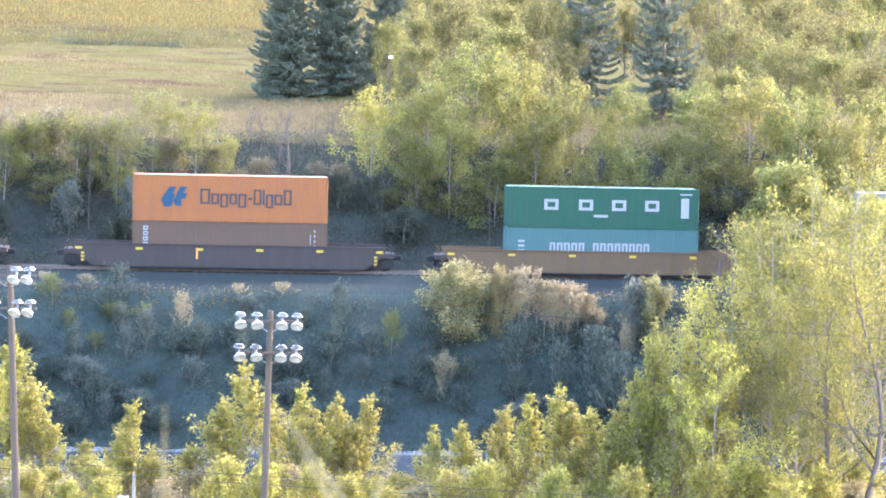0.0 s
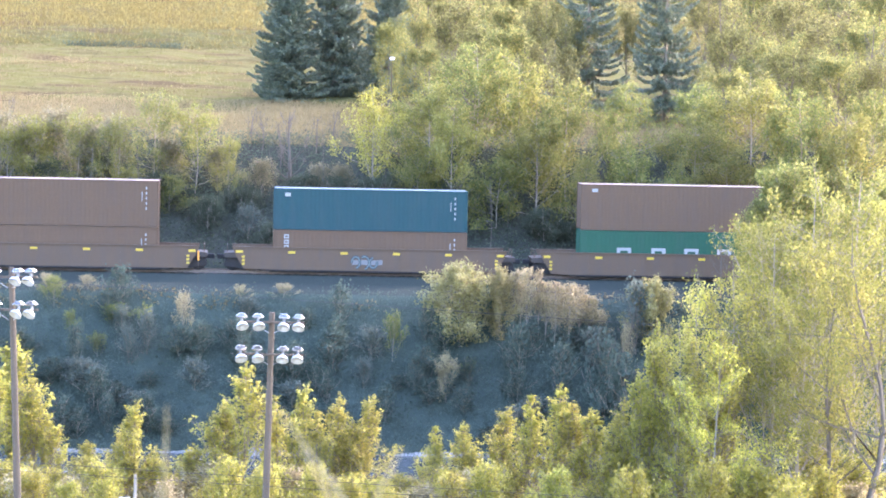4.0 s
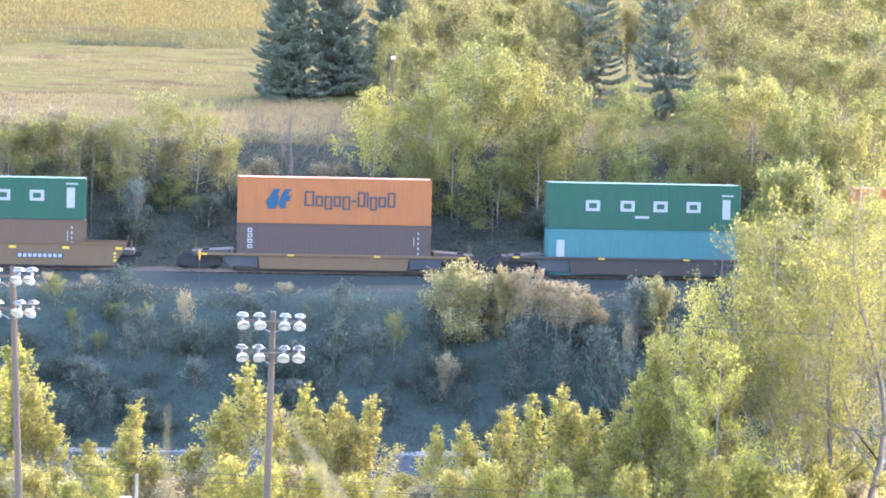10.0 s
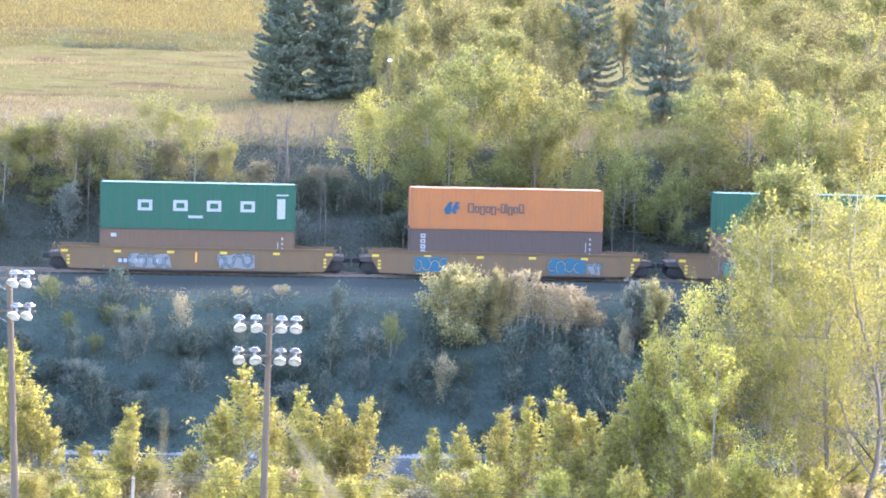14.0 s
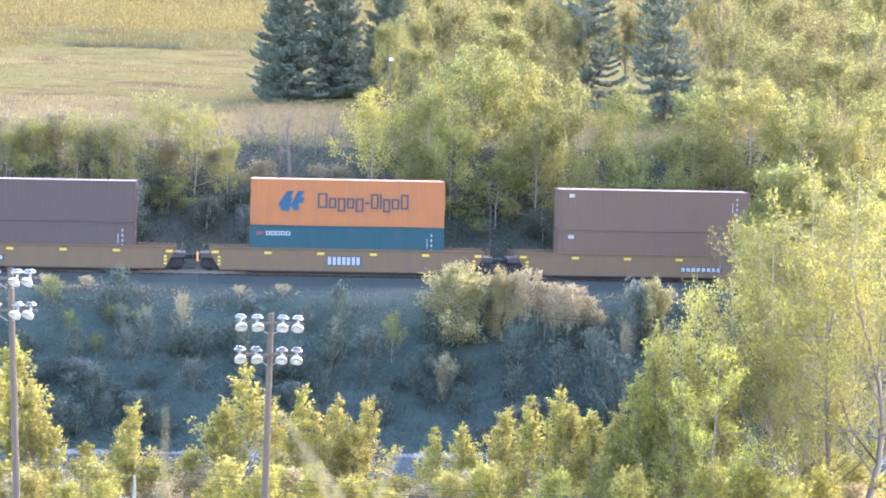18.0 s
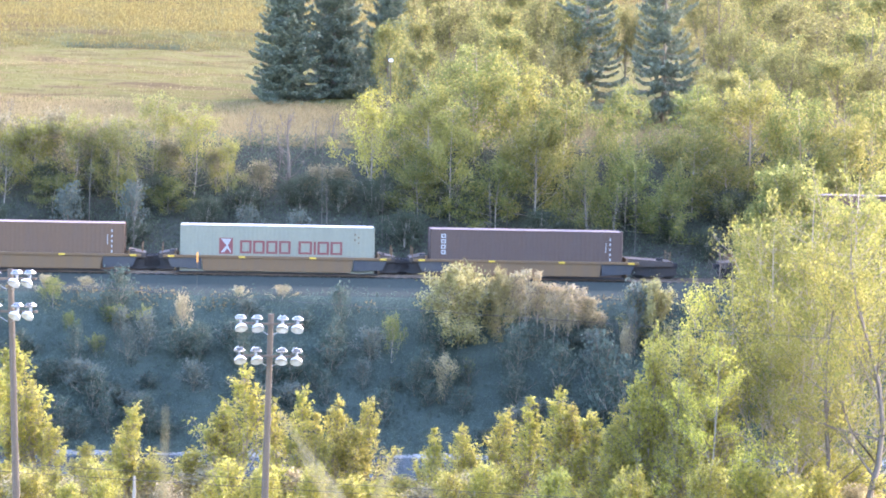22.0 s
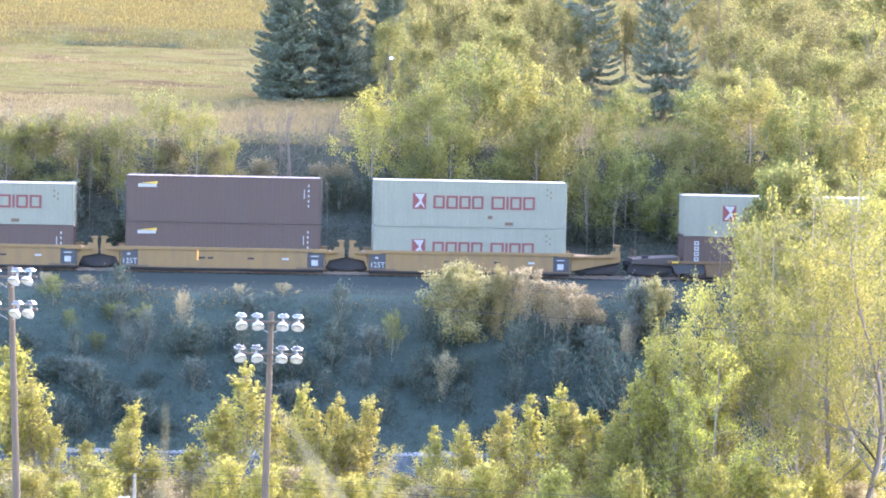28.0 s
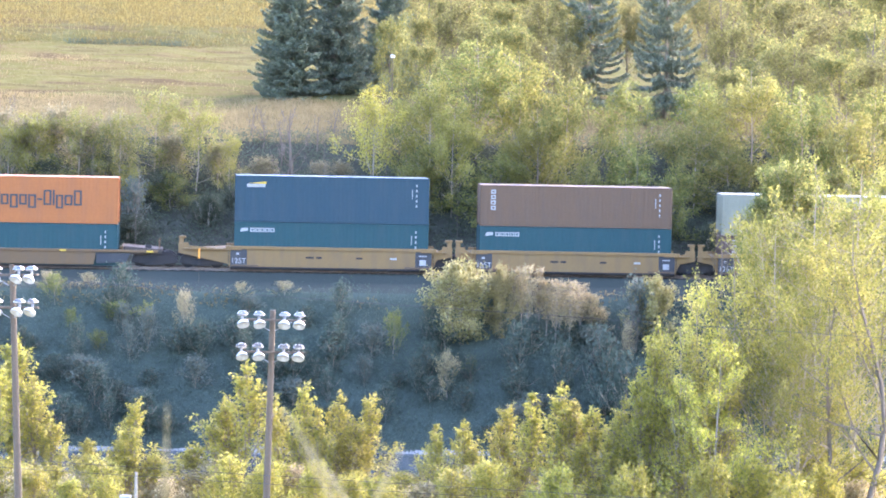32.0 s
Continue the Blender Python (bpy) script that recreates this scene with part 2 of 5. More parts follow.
m_water, wn, wl = nodes_of("river water")
wp = wn["Principled BSDF"]
wp.inputs["Base Color"].default_value, wp.inputs["Roughness"].default_value = (0.10, 0.14, 0.17, 1), 0.2
wp.inputs["Specular IOR Level"].default_value = 0.2
chop = noise_of(wn, wl, 1.6, 6, (1.0, 0.5, 1))
wb = wn.new("ShaderNodeBump")
wb.inputs["Strength"].default_value, wb.inputs["Distance"].default_value = 0.45, 0.2
wl.new(chop, wb.inputs["Height"])
wl.new(wb.outputs[0], wp.inputs["Normal"])
foam = ramp(wn, wl, noise_of(wn, wl, 2.6, 6, (0.7, 1.0, 1)), [(0.50, (0.035, 0.047, 0.05)), (0.74, (0.22, 0.23, 0.23))])
wl.new(foam, wp.inputs["Base Color"])
WATER = m_water


# ---- mesh helpers ----
def mesh_of(name, verts, faces, material):
    me = bpy.data.meshes.new(name)
    me.from_pydata(verts, [], faces)
    for m in material if isinstance(material, (list, tuple)) else [material]:
        me.materials.append(m)
    me.update()
    return me


def part(name, bm, material, parent=None, label=""):
    """Links a bmesh (or ready mesh) as one object, under parent where there is one."""
    if isinstance(bm, bmesh.types.BMesh):
        me = bpy.data.meshes.new(name)
        bm.to_mesh(me)
        bm.free()
        me.materials.append(material)
    else:
        me = bm
    ob = new(name, me)
    ob.parent = parent
    return tagged(ob, label)


def box(bm, x0, x1, y0, y1, z0, z1, bevel=0.0):
    r = bmesh.ops.create_cube(bm, size=1.0, matrix=Matrix.LocRotScale(((x0 + x1) / 2, (y0 + y1) / 2, (z0 + z1) / 2), None, (x1 - x0, y1 - y0, z1 - z0)))
    if bevel:
        edges = list({e for v in r["verts"] for e in v.link_edges})
        bmesh.ops.bevel(bm, geom=edges, offset=bevel, segments=1, affect="EDGES")
    return bm


def a_box(*dims, bevel=0.0):
    return box(bmesh.new(), *dims, bevel=bevel)


def rod(bm, a, b, r0, r1=None, sides=8):
    a, b = Vector(a), Vector(b)
    m = Matrix.Translation((a + b) / 2) @ (b - a).to_track_quat("Z", "Y").to_matrix().to_4x4()
    bmesh.ops.create_cone(bm, cap_ends=True, segments=sides, radius1=r0, radius2=r0 if r1 is None else r1, depth=(b - a).length, matrix=m)
    return bm


def prism(bm, outline, y0, y1):
    """A plate with the given outline in x, z, from y0 to y1."""
    a = [bm.verts.new((x, y0, z)) for x, z in outline]
    b = [bm.verts.new((x, y1, z)) for x, z in outline]
    bm.faces.new(a), bm.faces.new(b[::-1])
    for i in range(len(a)):
        j = (i + 1) % len(a)
        bm.faces.new((a[j], a[i], b[i], b[j]))
    bmesh.ops.recalc_face_normals(bm, faces=bm.faces)
    return bm


def shaped(profile, x):
    return float(np.interp(x, [p[0] for p in profile], [p[1] for p in profile]))


# ---- ground ----
ACROSS = [(-152, -8.8), (-34.5, -8.8), (-31, -10.2), (-21, -10.2), (-18, -8.9), (-8.4, -0.85), (-7.5, -0.7), (-2.6, -0.6), (-1.7, -0.22), (1.7, -0.22), (2.8, -0.7),
          (5, -0.6), (20, 7.4), (52, 10.0), (110, 14.6), (115, 16.0), (155, 19.5), (400, 52), (1500, 190), (5000, 300)]
HILL = [(-5000, 60), (-60, 14), (-10, 11.6), (2, 11.2), (34, -7.6), (42, -8.8)]


def offset(x, y):
    return ((y - D0) - x * math.tan(TH)) * math.cos(TH)


def ground(x, y):
    d = offset(x, y)
    z = shaped(HILL, y) if d < -120 else shaped(ACROSS, d)
    rough = 0.0 if -8 < d < 4.5 or d < -120 else min(1.0, abs(d - (-8 if d < 0 else 4.5)) / 4)
    if d > 160:
        rough *= 4
    return z + rough * (0.35 * noise.noise((x * 0.13, y * 0.13, 0)) + 0.14 * noise.noise((x * 0.5, y * 0.5, 3)))


def along(s, side=0.0, z=0.0):
    """A place s metres along the track and side metres beyond its middle."""
    return Vector((s * math.cos(TH) - side * math.sin(TH), D0 + s * math.sin(TH) + side * math.cos(TH), z))


xs = np.concatenate([[-4500, -2500, -1200, -600, -300, -160, -110], np.arange(-80, 80.1, 1.0), [110, 160, 300, 600, 1200, 2500, 4500]])
ds = np.concatenate([[-4600, -2000, -800, -400, -260], np.arange(-230, -145, 4.0), np.arange(-142, -40, 6.0), np.arange(-40, -10, 0.8), [-9.4, -8.4, -7.5, -6, -4.5, -2.6, -1.7, 0, 1.7, 2.8, 3.9, 5],
                     np.arange(5.8, 56, 1.0), np.arange(57, 160, 2.2), [175, 200, 240, 300, 400, 600, 900, 1500, 2500, 4600]])
gv, gf, gm = [], [], []
for d in ds:
    for x in xs:
        y = D0 + x * math.tan(TH) + d / math.cos(TH)
        gv.append((x, y, ground(x, y)))
for j in range(len(ds) - 1):
    dm = (ds[j] + ds[j + 1]) / 2
    for i in range(len(xs) - 1):
        a = j * len(xs) + i
        gf.append((a, a + 1, a + 1 + len(xs), a + len(xs)))
        xm = (xs[i] + xs[i + 1]) / 2
        ragged = 2.5 * noise.noise((xm * 0.12, dm * 0.1, 7))
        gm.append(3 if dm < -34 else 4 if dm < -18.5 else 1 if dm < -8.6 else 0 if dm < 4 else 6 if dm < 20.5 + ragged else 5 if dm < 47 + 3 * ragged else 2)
gme = mesh_of("ground", gv, gf, [GRAVEL, SOIL, FIELD, MEADOW, STONE, FIELD_DRY, SHADE_SOIL])
gme.polygons.foreach_set("material_index", gm)
gme.polygons.foreach_set("use_smooth", [True] * len(gm))
tagged(new("ground", gme), "rolling ground with gravel roadbed, shaded banks and dry pasture", "ground", kind="structure")

river = []
for d in (-33.5, -18.2):
    for s in (-400, 400):
        river.append(along(s, d, -9.25))
tagged(new("water", mesh_of("water", river, [(0, 1, 3, 2)], WATER)), "grey-blue rippling river below the embankment", "river", kind="structure")


# ---- plants ----
def cloud(name, pts, size, rng, material, tri=False, up=0.0, long=1.0, stand=False):
    """Many small leaves at pts, lying any way or standing like blades."""
    n = len(pts)
    nor = rng.normal(size=(n, 3))
    nor[:, 2] = nor[:, 2] * (1 - up) + up * 1.2
    nor /= np.linalg.norm(nor, axis=1)[:, None]
    u = np.cross(nor, rng.normal(size=(n, 3)))
    u /= np.linalg.norm(u, axis=1)[:, None] + 1e-9
    if stand:
        u = rng.normal(size=(n, 3)) * (0.3, 0.3, 0.1) + (0, 0, 1)
        u /= np.linalg.norm(u, axis=1)[:, None]
        nor = np.cross(u, rng.normal(size=(n, 3)))
        nor *= 0.45 / (np.linalg.norm(nor, axis=1)[:, None] + 1e-9)
    w = np.cross(nor, u)
    s = (size * rng.uniform(0.6, 1.35, n))[:, None]
    if tri:
        v = np.stack([pts + u * s * 0.62 * long, pts - u * s * 0.4 + w * s * 0.45, pts - u * s * 0.4 - w * s * 0.45], 1)
        fc = np.arange(n * 3).reshape(n, 3)
    else:
        v = np.stack([pts + u * s * 0.55 * long, pts + w * s * 0.36, pts - u * s * 0.5 * long, pts - w * s * 0.36], 1)
        fc = np.arange(n * 4).reshape(n, 4)
    return mesh_of(name, v.reshape(-1, 3), fc, material)


def tubes(name, paths, material, sides=5):
    """Tapered branches joined into one mesh; each path is a list of points with radii."""
    v, fc = [], []
    for pts, rad in paths:
        base = len(v)
        for k, (p, r) in enumerate(zip(pts, rad)):
            way = (Vector(pts[min(k + 1, len(pts) - 1)]) - Vector(pts[max(k - 1, 0)])).normalized()
            u = way.orthogonal().normalized()
            w = way.cross(u)
            for q in range(sides):
                a = 2 * math.pi * q / sides
                v.append(Vector(p) + (u * math.cos(a) + w * math.sin(a)) * r)
        for k in range(len(pts) - 1):
            for q in range(sides):
                a, b = base + k * sides + q, base + k * sides + (q + 1) % sides
                fc.append((a, b, b + sides, a + sides))
    me = mesh_of(name, v, fc, material)
    me.polygons.foreach_set("use_smooth", [True] * len(fc))
    return me


SHAPES = {
    "poplar": [(0, 0.7), (0.12, 1.0), (0.4, 0.8), (0.7, 0.45), (0.9, 0.2), (1, 0.07)],
    "round": [(0, 0.35), (0.2, 0.8), (0.5, 1.0), (0.75, 0.85), (0.92, 0.5), (1, 0.2)],
    "shrub": [(0, 0.8), (0.3, 1.0), (0.6, 0.82), (0.85, 0.45), (1, 0.1)],
    "oval": [(0, 0.6), (0.3, 1.0), (0.6, 0.9), (0.85, 0.5), (1, 0.12)],
    "cone": [(0, 0.85), (0.12, 1.0), (0.35, 0.84), (0.6, 0.46), (0.8, 0.2), (1, 0.03)],
    "thin": [(0, 0.5), (0.4, 1.0), (0.8, 0.7), (1, 0.3)],
}


def grow(name, seed, H, R, shape, leaves, size, leaf, bark, base=0.2, lobes=16, clumps=14, spread=0.13, stems=1, tri=False, girth=0.018):
    """A tree or shrub standing at the origin, as an Empty with trunk and crown: limbs carry lobes, lobes carry leaf clumps.
    Returns it with the height and width of its crown."""
    rng = np.random.default_rng(seed)
    thing = new(name)
    spire = shape == "poplar"
    paths, hubs = [], []
    ks = np.linspace(0, 1, 9)
    trunks = []
    for s in range(stems):
        lean = rng.normal(size=2) * (0.03 if stems == 1 else 0.12) * H
        bend = rng.normal(size=2) * (0.01 if spire else 0.025) * H
        top = H * (0.93 if s == 0 else rng.uniform(0.7, 0.9))
        trunk = [Vector((lean[0] * k ** 1.4 + bend[0] * math.sin(k * 5), lean[1] * k ** 1.4 + bend[1] * math.sin(k * 4), top * k - 0.25 * (k == 0))) for k in ks]
        r0 = girth * H / stems ** 0.5
        paths.append((trunk, [r0 * (1 - k) ** 0.8 * 0.94 + 0.01 for k in ks]))
        trunks.append((trunk, top, r0))
    for i in range(lobes):
        trunk, top, r0 = trunks[i % stems]
        q = (i + rng.uniform(0, 1)) / lobes
        if spire:
            q = q ** 1.25
        h = H * (base + (0.93 - base) * q)
        girth_here = R * shaped(SHAPES[shape], q)
        az = i * 2.399 + rng.uniform(-0.4, 0.4)
        out = girth_here * (rng.uniform(0.25, 0.8) if spire else rng.uniform(0.25, 0.8))
        lobe = girth_here * (rng.uniform(0.2, 0.36) if spire else rng.uniform(0.24, 0.44)) + 0.05 * R
        tall = rng.uniform(1.5, 2.2) if spire else rng.uniform(1.2, 2.0)

        def on_trunk(z):
            k = min(max(z / top * 8, 0), 7.999)
            return trunk[int(k)].lerp(trunk[int(k) + 1], k - int(k))

        centre = on_trunk(h) + Vector((math.cos(az) * out, math.sin(az) * out, 0))
        root = on_trunk(max(h - out * rng.uniform(0.8, 1.5), H * base * 0.5))
        mid_ = root.lerp(centre, 0.55) + Vector((0, 0, -0.12 * out)) + Vector(rng.normal(size=3)) * 0.05 * out
        crest = centre + Vector((math.cos(az) * lobe * 0.3, math.sin(az) * lobe * 0.3, lobe * tall * 0.8))
        rl = max(r0 * (1 - 0.8 * h / H) * 0.45, 0.012)
        paths.append(([root, mid_, centre, crest], [rl, rl * 0.75, rl * 0.5, 0.008]))
        n = max(3, int(clumps * rng.uniform(0.7, 1.3)))
        d = rng.normal(size=(n, 3))
        d[:, 2] = np.abs(d[:, 2]) * np.where(rng.uniform(size=n) < 0.66, 1, -0.9)
        d /= np.linalg.norm(d, axis=1)[:, None]
        ends = np.array(centre) + d * np.array((lobe, lobe, lobe * tall)) * rng.uniform(0.35, 1.15, n)[:, None]
        for e in ends:
            e = Vector(e)
            foot = centre.lerp(crest, rng.uniform(0, 0.7))
            paths.append(([foot, foot.lerp(e, 0.5) + Vector((0, 0, -0.04 * lobe)), e], [rl * 0.3 + 0.004, rl * 0.2 + 0.003, 0.004]))
            hubs.append(e)
    part("trunk", tubes("trunk", paths, bark, 4), None, thing)
    size_z, size_r = H, 2 * R
    if leaves:
        full = rng.uniform(0.25, 1.0, len(hubs)) ** 1.3
        pick = rng.choice(len(hubs), leaves, p=full / full.sum())
        wide = rng.uniform(0.6, 1.3, len(hubs))[pick][:, None] * spread
        pts = np.array(hubs)[pick] + rng.normal(size=(leaves, 3)) * wide * np.array((1, 1, 0.85))
        pts[:, 2] = np.maximum(pts[:, 2], 0.05)
        part("crown", cloud("crown", pts, size, rng, leaf, tri), None, thing)
        size_z, size_r = float(np.percentile(pts[:, 2], 99)), 2 * float(np.percentile(np.hypot(pts[:, 0], pts[:, 1]), 92))
    return thing, size_z, size_r


def branching(name, seed, H, R, shape, limbs, twigs, leaves, size, leaf, bark, base=0.1, angle=(25, 45), girth=0.016, fuzz=0.07, level=1, crook=0.008, ragged=(0.6, 1.2)):
    """A tree with ascending limbs that carry twigs, and leaves set along the twigs. Returns it with its crown's height and width."""
    rng = np.random.default_rng(seed)
    thing = new(name)
    ks = np.linspace(0, 1, 9)
    lean = rng.normal(size=2) * 0.02 * H
    trunk = [Vector((lean[0] * k + crook * H * math.sin(k * 6 + seed), lean[1] * k + crook * H * math.sin(k * 5), H * 0.97 * k - 0.3 * (k == 0))) for k in ks]
    paths = [(trunk, [girth * H * (1 - k) ** 0.8 * 0.95 + 0.008 for k in ks])]

    def on_trunk(z):
        k = min(max(z / (H * 0.97) * 8, 0), 7.999)
        return trunk[int(k)].lerp(trunk[int(k) + 1], k - int(k))

    shoots = [(on_trunk(H * 0.84), on_trunk(H * 0.99), 0.35)]

    def twig(a, way, length, r, left):
        way = (way + Vector(rng.normal(size=3)) * 0.42 + Vector((0, 0, 0.3))).normalized()
        b = a + way * length
        if left or level == 1 or rng.uniform() < 0.12:
            paths.append(([a, b], [r, 0.004]))
        if left:
            for j in range(5):
                k = rng.uniform(0.25, 1.0)
                twig(a.lerp(b, k), way, length * rng.uniform(0.4, 0.65) * (1.25 - 0.6 * k), r * 0.5, left - 1)
        else:
            shoots.append((a, b, length))

    for i in range(limbs):
        q = (i + rng.uniform(0, 1)) / limbs
        z = H * (base * 0.8 + (0.9 - base * 0.8) * q)
        az = i * 2.399 + rng.uniform(-0.5, 0.5)
        rise = 1 / math.tan(radians(rng.uniform(*angle)))
        r = R * shaped(SHAPES[shape], q)
        for step in range(4):
            zt = min(z + r * rise, H * (0.97 - 0.2 * rng.uniform() ** 2))
            r = 0.5 * r + 0.5 * R * shaped(SHAPES[shape], max((zt / H - base) / (1 - base), 0))
        r *= rng.uniform(*ragged)
        root = on_trunk(z)
        tip = root + Vector((math.cos(az) * r, math.sin(az) * r, zt - z))
        long = (tip - root).length
        thick = max(girth * H * (1 - z / H) * 0.42, 0.012)
        bow = root.lerp(tip, 0.5) + Vector((math.cos(az), math.sin(az), -0.6)) * 0.06 * long + Vector(rng.normal(size=3)) * 0.03 * long
        paths.append(([root, bow, tip], [thick, thick * 0.65, 0.006]))
        shoots.append((root.lerp(tip, 0.55), tip, long * 0.45))
        for j in range(twigs):
            k = rng.uniform(0.18, 0.97)
            a = root.lerp(bow, k * 2) if k < 0.5 else bow.lerp(tip, k * 2 - 1)
            twig(a, (tip - root).normalized(), long * rng.uniform(0.18, 0.36) * (1.25 - 0.75 * k) + 0.1, thick * 0.3 + 0.003, level - 1)
    part("trunk", tubes("trunk", paths, bark, 3), None, thing)
    weight = np.array([w for a, b, w in shoots]) * rng.uniform(0.5, 1.3, len(shoots))
    pick = rng.choice(len(shoots), leaves, p=weight / weight.sum())
    a0, b0 = np.array([tuple(a) for a, b, w in shoots]), np.array([tuple(b) for a, b, w in shoots])
    k = rng.uniform(0.0, 1.05, leaves)[:, None]
    pts = a0[pick] * (1 - k) + b0[pick] * k + rng.normal(size=(leaves, 3)) * fuzz * (1.25 - 0.7 * k)
    pts[:, 2] = np.maximum(pts[:, 2], 0.05)
    part("crown", cloud("crown", pts, size, rng, leaf, True), None, thing)
    return thing, H, 2 * float(np.percentile(np.hypot(pts[:, 0], pts[:, 1]), 94))


def spruce(seed, H, R, arms=9, gap=1.0, hang=0.32, lift=0.24, spread=0.36):
    """A spruce: boughs that sag and turn up at their tips, set all round the stem, with hanging twigs."""
    rng = np.random.default_rng(seed)
    thing = new("spruce")
    paths = [([(0, 0, -0.3), (0.03, 0, H * 0.5), (0, 0, H)], [0.17, 0.1, 0.015])]
    needles = []
    z = 0.3
    while z < H - 0.1:
        q = z / H
        reach = R * (1 - q) ** 0.85 + 0.12
        for i in range(max(3, int(arms * (1 - 0.45 * q)))):
            az = rng.uniform(0, 6.283)
            z0 = z + rng.uniform(-0.2, 0.2) * gap
            L = reach * rng.uniform(0.7, 1.1)
            d = Vector((math.cos(az), math.sin(az), 0))
            drop = 0.46 - 0.75 * q + rng.uniform(-0.1, 0.1)
            pts = [Vector((0, 0, z0)) + d * L * k + Vector((0, 0, -drop * L * k + lift * L * k * k * k)) for k in (0, 0.33, 0.66, 1)]
            paths.append((pts, [0.035 * (1 - q) + 0.01, 0.02, 0.012, 0.006]))
            n = int(105 * L) + 12
            k = rng.uniform(0.1, 1.0, n) ** 0.8
            side = np.array(d.cross(Vector((0, 0, 1))))
            width = spread * L * (1.02 - k) + 0.05
            off = rng.uniform(-1, 1, n)
            c = np.array([pts[0]]) + np.outer(k * L, np.array(d)) + np.outer(off * width, side)
            c[:, 2] += -drop * L * k + lift * L * k ** 3 - rng.uniform(0, 1, n) * hang * (1.1 - k) - 0.06 * np.abs(off)
            needles.append(c)
        z += gap * (0.22 + 0.12 * (1 - q) + rng.uniform(0, 0.08))
    part("trunk", tubes("trunk", paths, BARK, 3), None, thing)
    part("crown", cloud("crown", np.concatenate(needles), 0.12, rng, NEEDLE, True, up=0.15, long=1.7), None, thing)
    return thing


def plant(model, used, x, y, h, w, turn, label, category, group=""):
    """Sets a copy of a grown model (height, width) at x, y; the first use takes the model itself."""
    thing, H, Wd = model
    size = Vector((w / Wd, w / Wd, h / H))
    if thing in used:
        size = Vector(a / b for a, b in zip(size, thing.scale))
    m = Matrix.LocRotScale((x, y, ground(x, y) - 0.03), Euler((0, 0, turn)), size)
    if thing in used:
        ob = copy_thing(thing, m)
    else:
        used.add(thing)
        thing.matrix_basis = m
        ob = thing
    return tagged(ob, label, category, group)


used = set()
rnd = random.Random(5)

# two old cottonwoods with bare forked trunks, then the others and the young poplars on the near bank: x, y, height, width
COTTONWOODS = [
    (20.9, 151.0, 17.4, 10.9),
    (18.4, 148.0, 16.6, 9.3),
    (16.2, 146.0, 14.8, 8.1),
    (14.3, 145.0, 13.2, 6.4),
    (12.5, 143.0, 11.7, 5.2),
    (11.4, 141.0, 10.5, 4.8),
    (13.1, 138.0, 9.4, 6.1),
    (17.5, 143.0, 10.1, 8.2),
    (9.7, 142.0, 6.2, 3.2),
    (23.0, 156.0, 16.0, 8.9),
]
big = [branching("cottonwood", 11 + k, 17, 6.6, "round", 34, 16, 14000, 0.13, LEAF_CROWN, BARK_PALE, 0.03, (30, 80), 0.0135, 0.24, 2, 0.012, (0.45, 1.2)) for k in range(2)]
small = [branching("cottonwood", 15 + k, 10, 3.6, "oval", 30, 12, 6200, 0.10, (LEAF_LIME, LEAF)[k], BARK, 0.01, (28, 85), 0.011, 0.15, 2, 0.01, (0.4, 1.25)) for k in range(2)]
for k, (x, y, h, w) in enumerate(COTTONWOODS):
    plant((big if w > 7 else small)[k % 2], used, x, y, h, w, rnd.uniform(0, 6.28), "tall cottonwood with yellow-green autumn leaves on the river flat", "tree", "cottonwoods on the near bank")

OLD = [
    (19.9, 137.0, 15.4, 7.8),
    (18.5, 139.0, 12.9, 6.6),
]
old = [branching("cottonwood", 18 + k, 16, 5.0, "round", 22, 12, 11000, 0.12, LEAF_CROWN, BARK_DARK, 0.2, (35, 78), 0.016, 0.24, 2, 0.045, (0.5, 1.25)) for k in range(2)]
for k, (x, y, h, w) in enumerate(OLD):
    plant(old[k % 2], used, x, y, h, w, rnd.uniform(0, 6.28), "old cottonwood with a bare dark trunk and open crown", "tree", "cottonwoods on the near bank")

POPLARS = [
    (-21.5, 150.0, 8.1, 3.1),
    (-22.5, 148.0, 6.6, 3.3),
    (-20.5, 149.0, 5.9, 2.8),
    (-19.6, 149.0, 3.9, 2.2),
    (-18.0, 150.0, 2.7, 1.7),
    (-15.3, 146.0, 5.3, 2.5),
    (-15.9, 147.0, 3.4, 2.2),
    (-9.8, 146.0, 7.3, 3.6),
    (-10.9, 147.0, 5.2, 2.6),
    (-6.9, 147.0, 6.3, 2.4),
    (-6.1, 146.0, 4.9, 2.2),
    (-5.2, 148.0, 5.7, 2.4),
    (-4.4, 147.0, 4.5, 2.2),
    (-3.6, 148.0, 5.7, 2.6),
    (-0.3, 147.0, 4.1, 2.0),
    (1.1, 148.0, 4.4, 2.3),
    (1.8, 147.0, 3.0, 1.8),
    (3.1, 147.0, 5.3, 2.6),
    (4.4, 146.0, 5.9, 2.6),
    (5.8, 145.0, 6.7, 3.0),
    (6.7, 144.0, 6.0, 2.7),
    (7.6, 143.0, 5.8, 3.0),
    (8.4, 141.0, 5.2, 2.8),
    (-8.2, 149.0, 5.1, 2.6),
    (10.5, 142.0, 10.4, 2.6),
    (9.7, 141.0, 8.0, 2.6),
    (12.0, 140.0, 9.6, 2.9),
    (8.7, 142.0, 6.5, 2.4),
    (13.2, 141.0, 10.2, 3.0),
]
young = [branching("poplar", 21 + k, 6, 1.45, "cone", 40, 8, 4000, 0.088, LEAF, BARK, 0.03, (9, 30), 0.011, 0.06, 1, 0.008, (0.35, 1.45)) for k in range(4)]
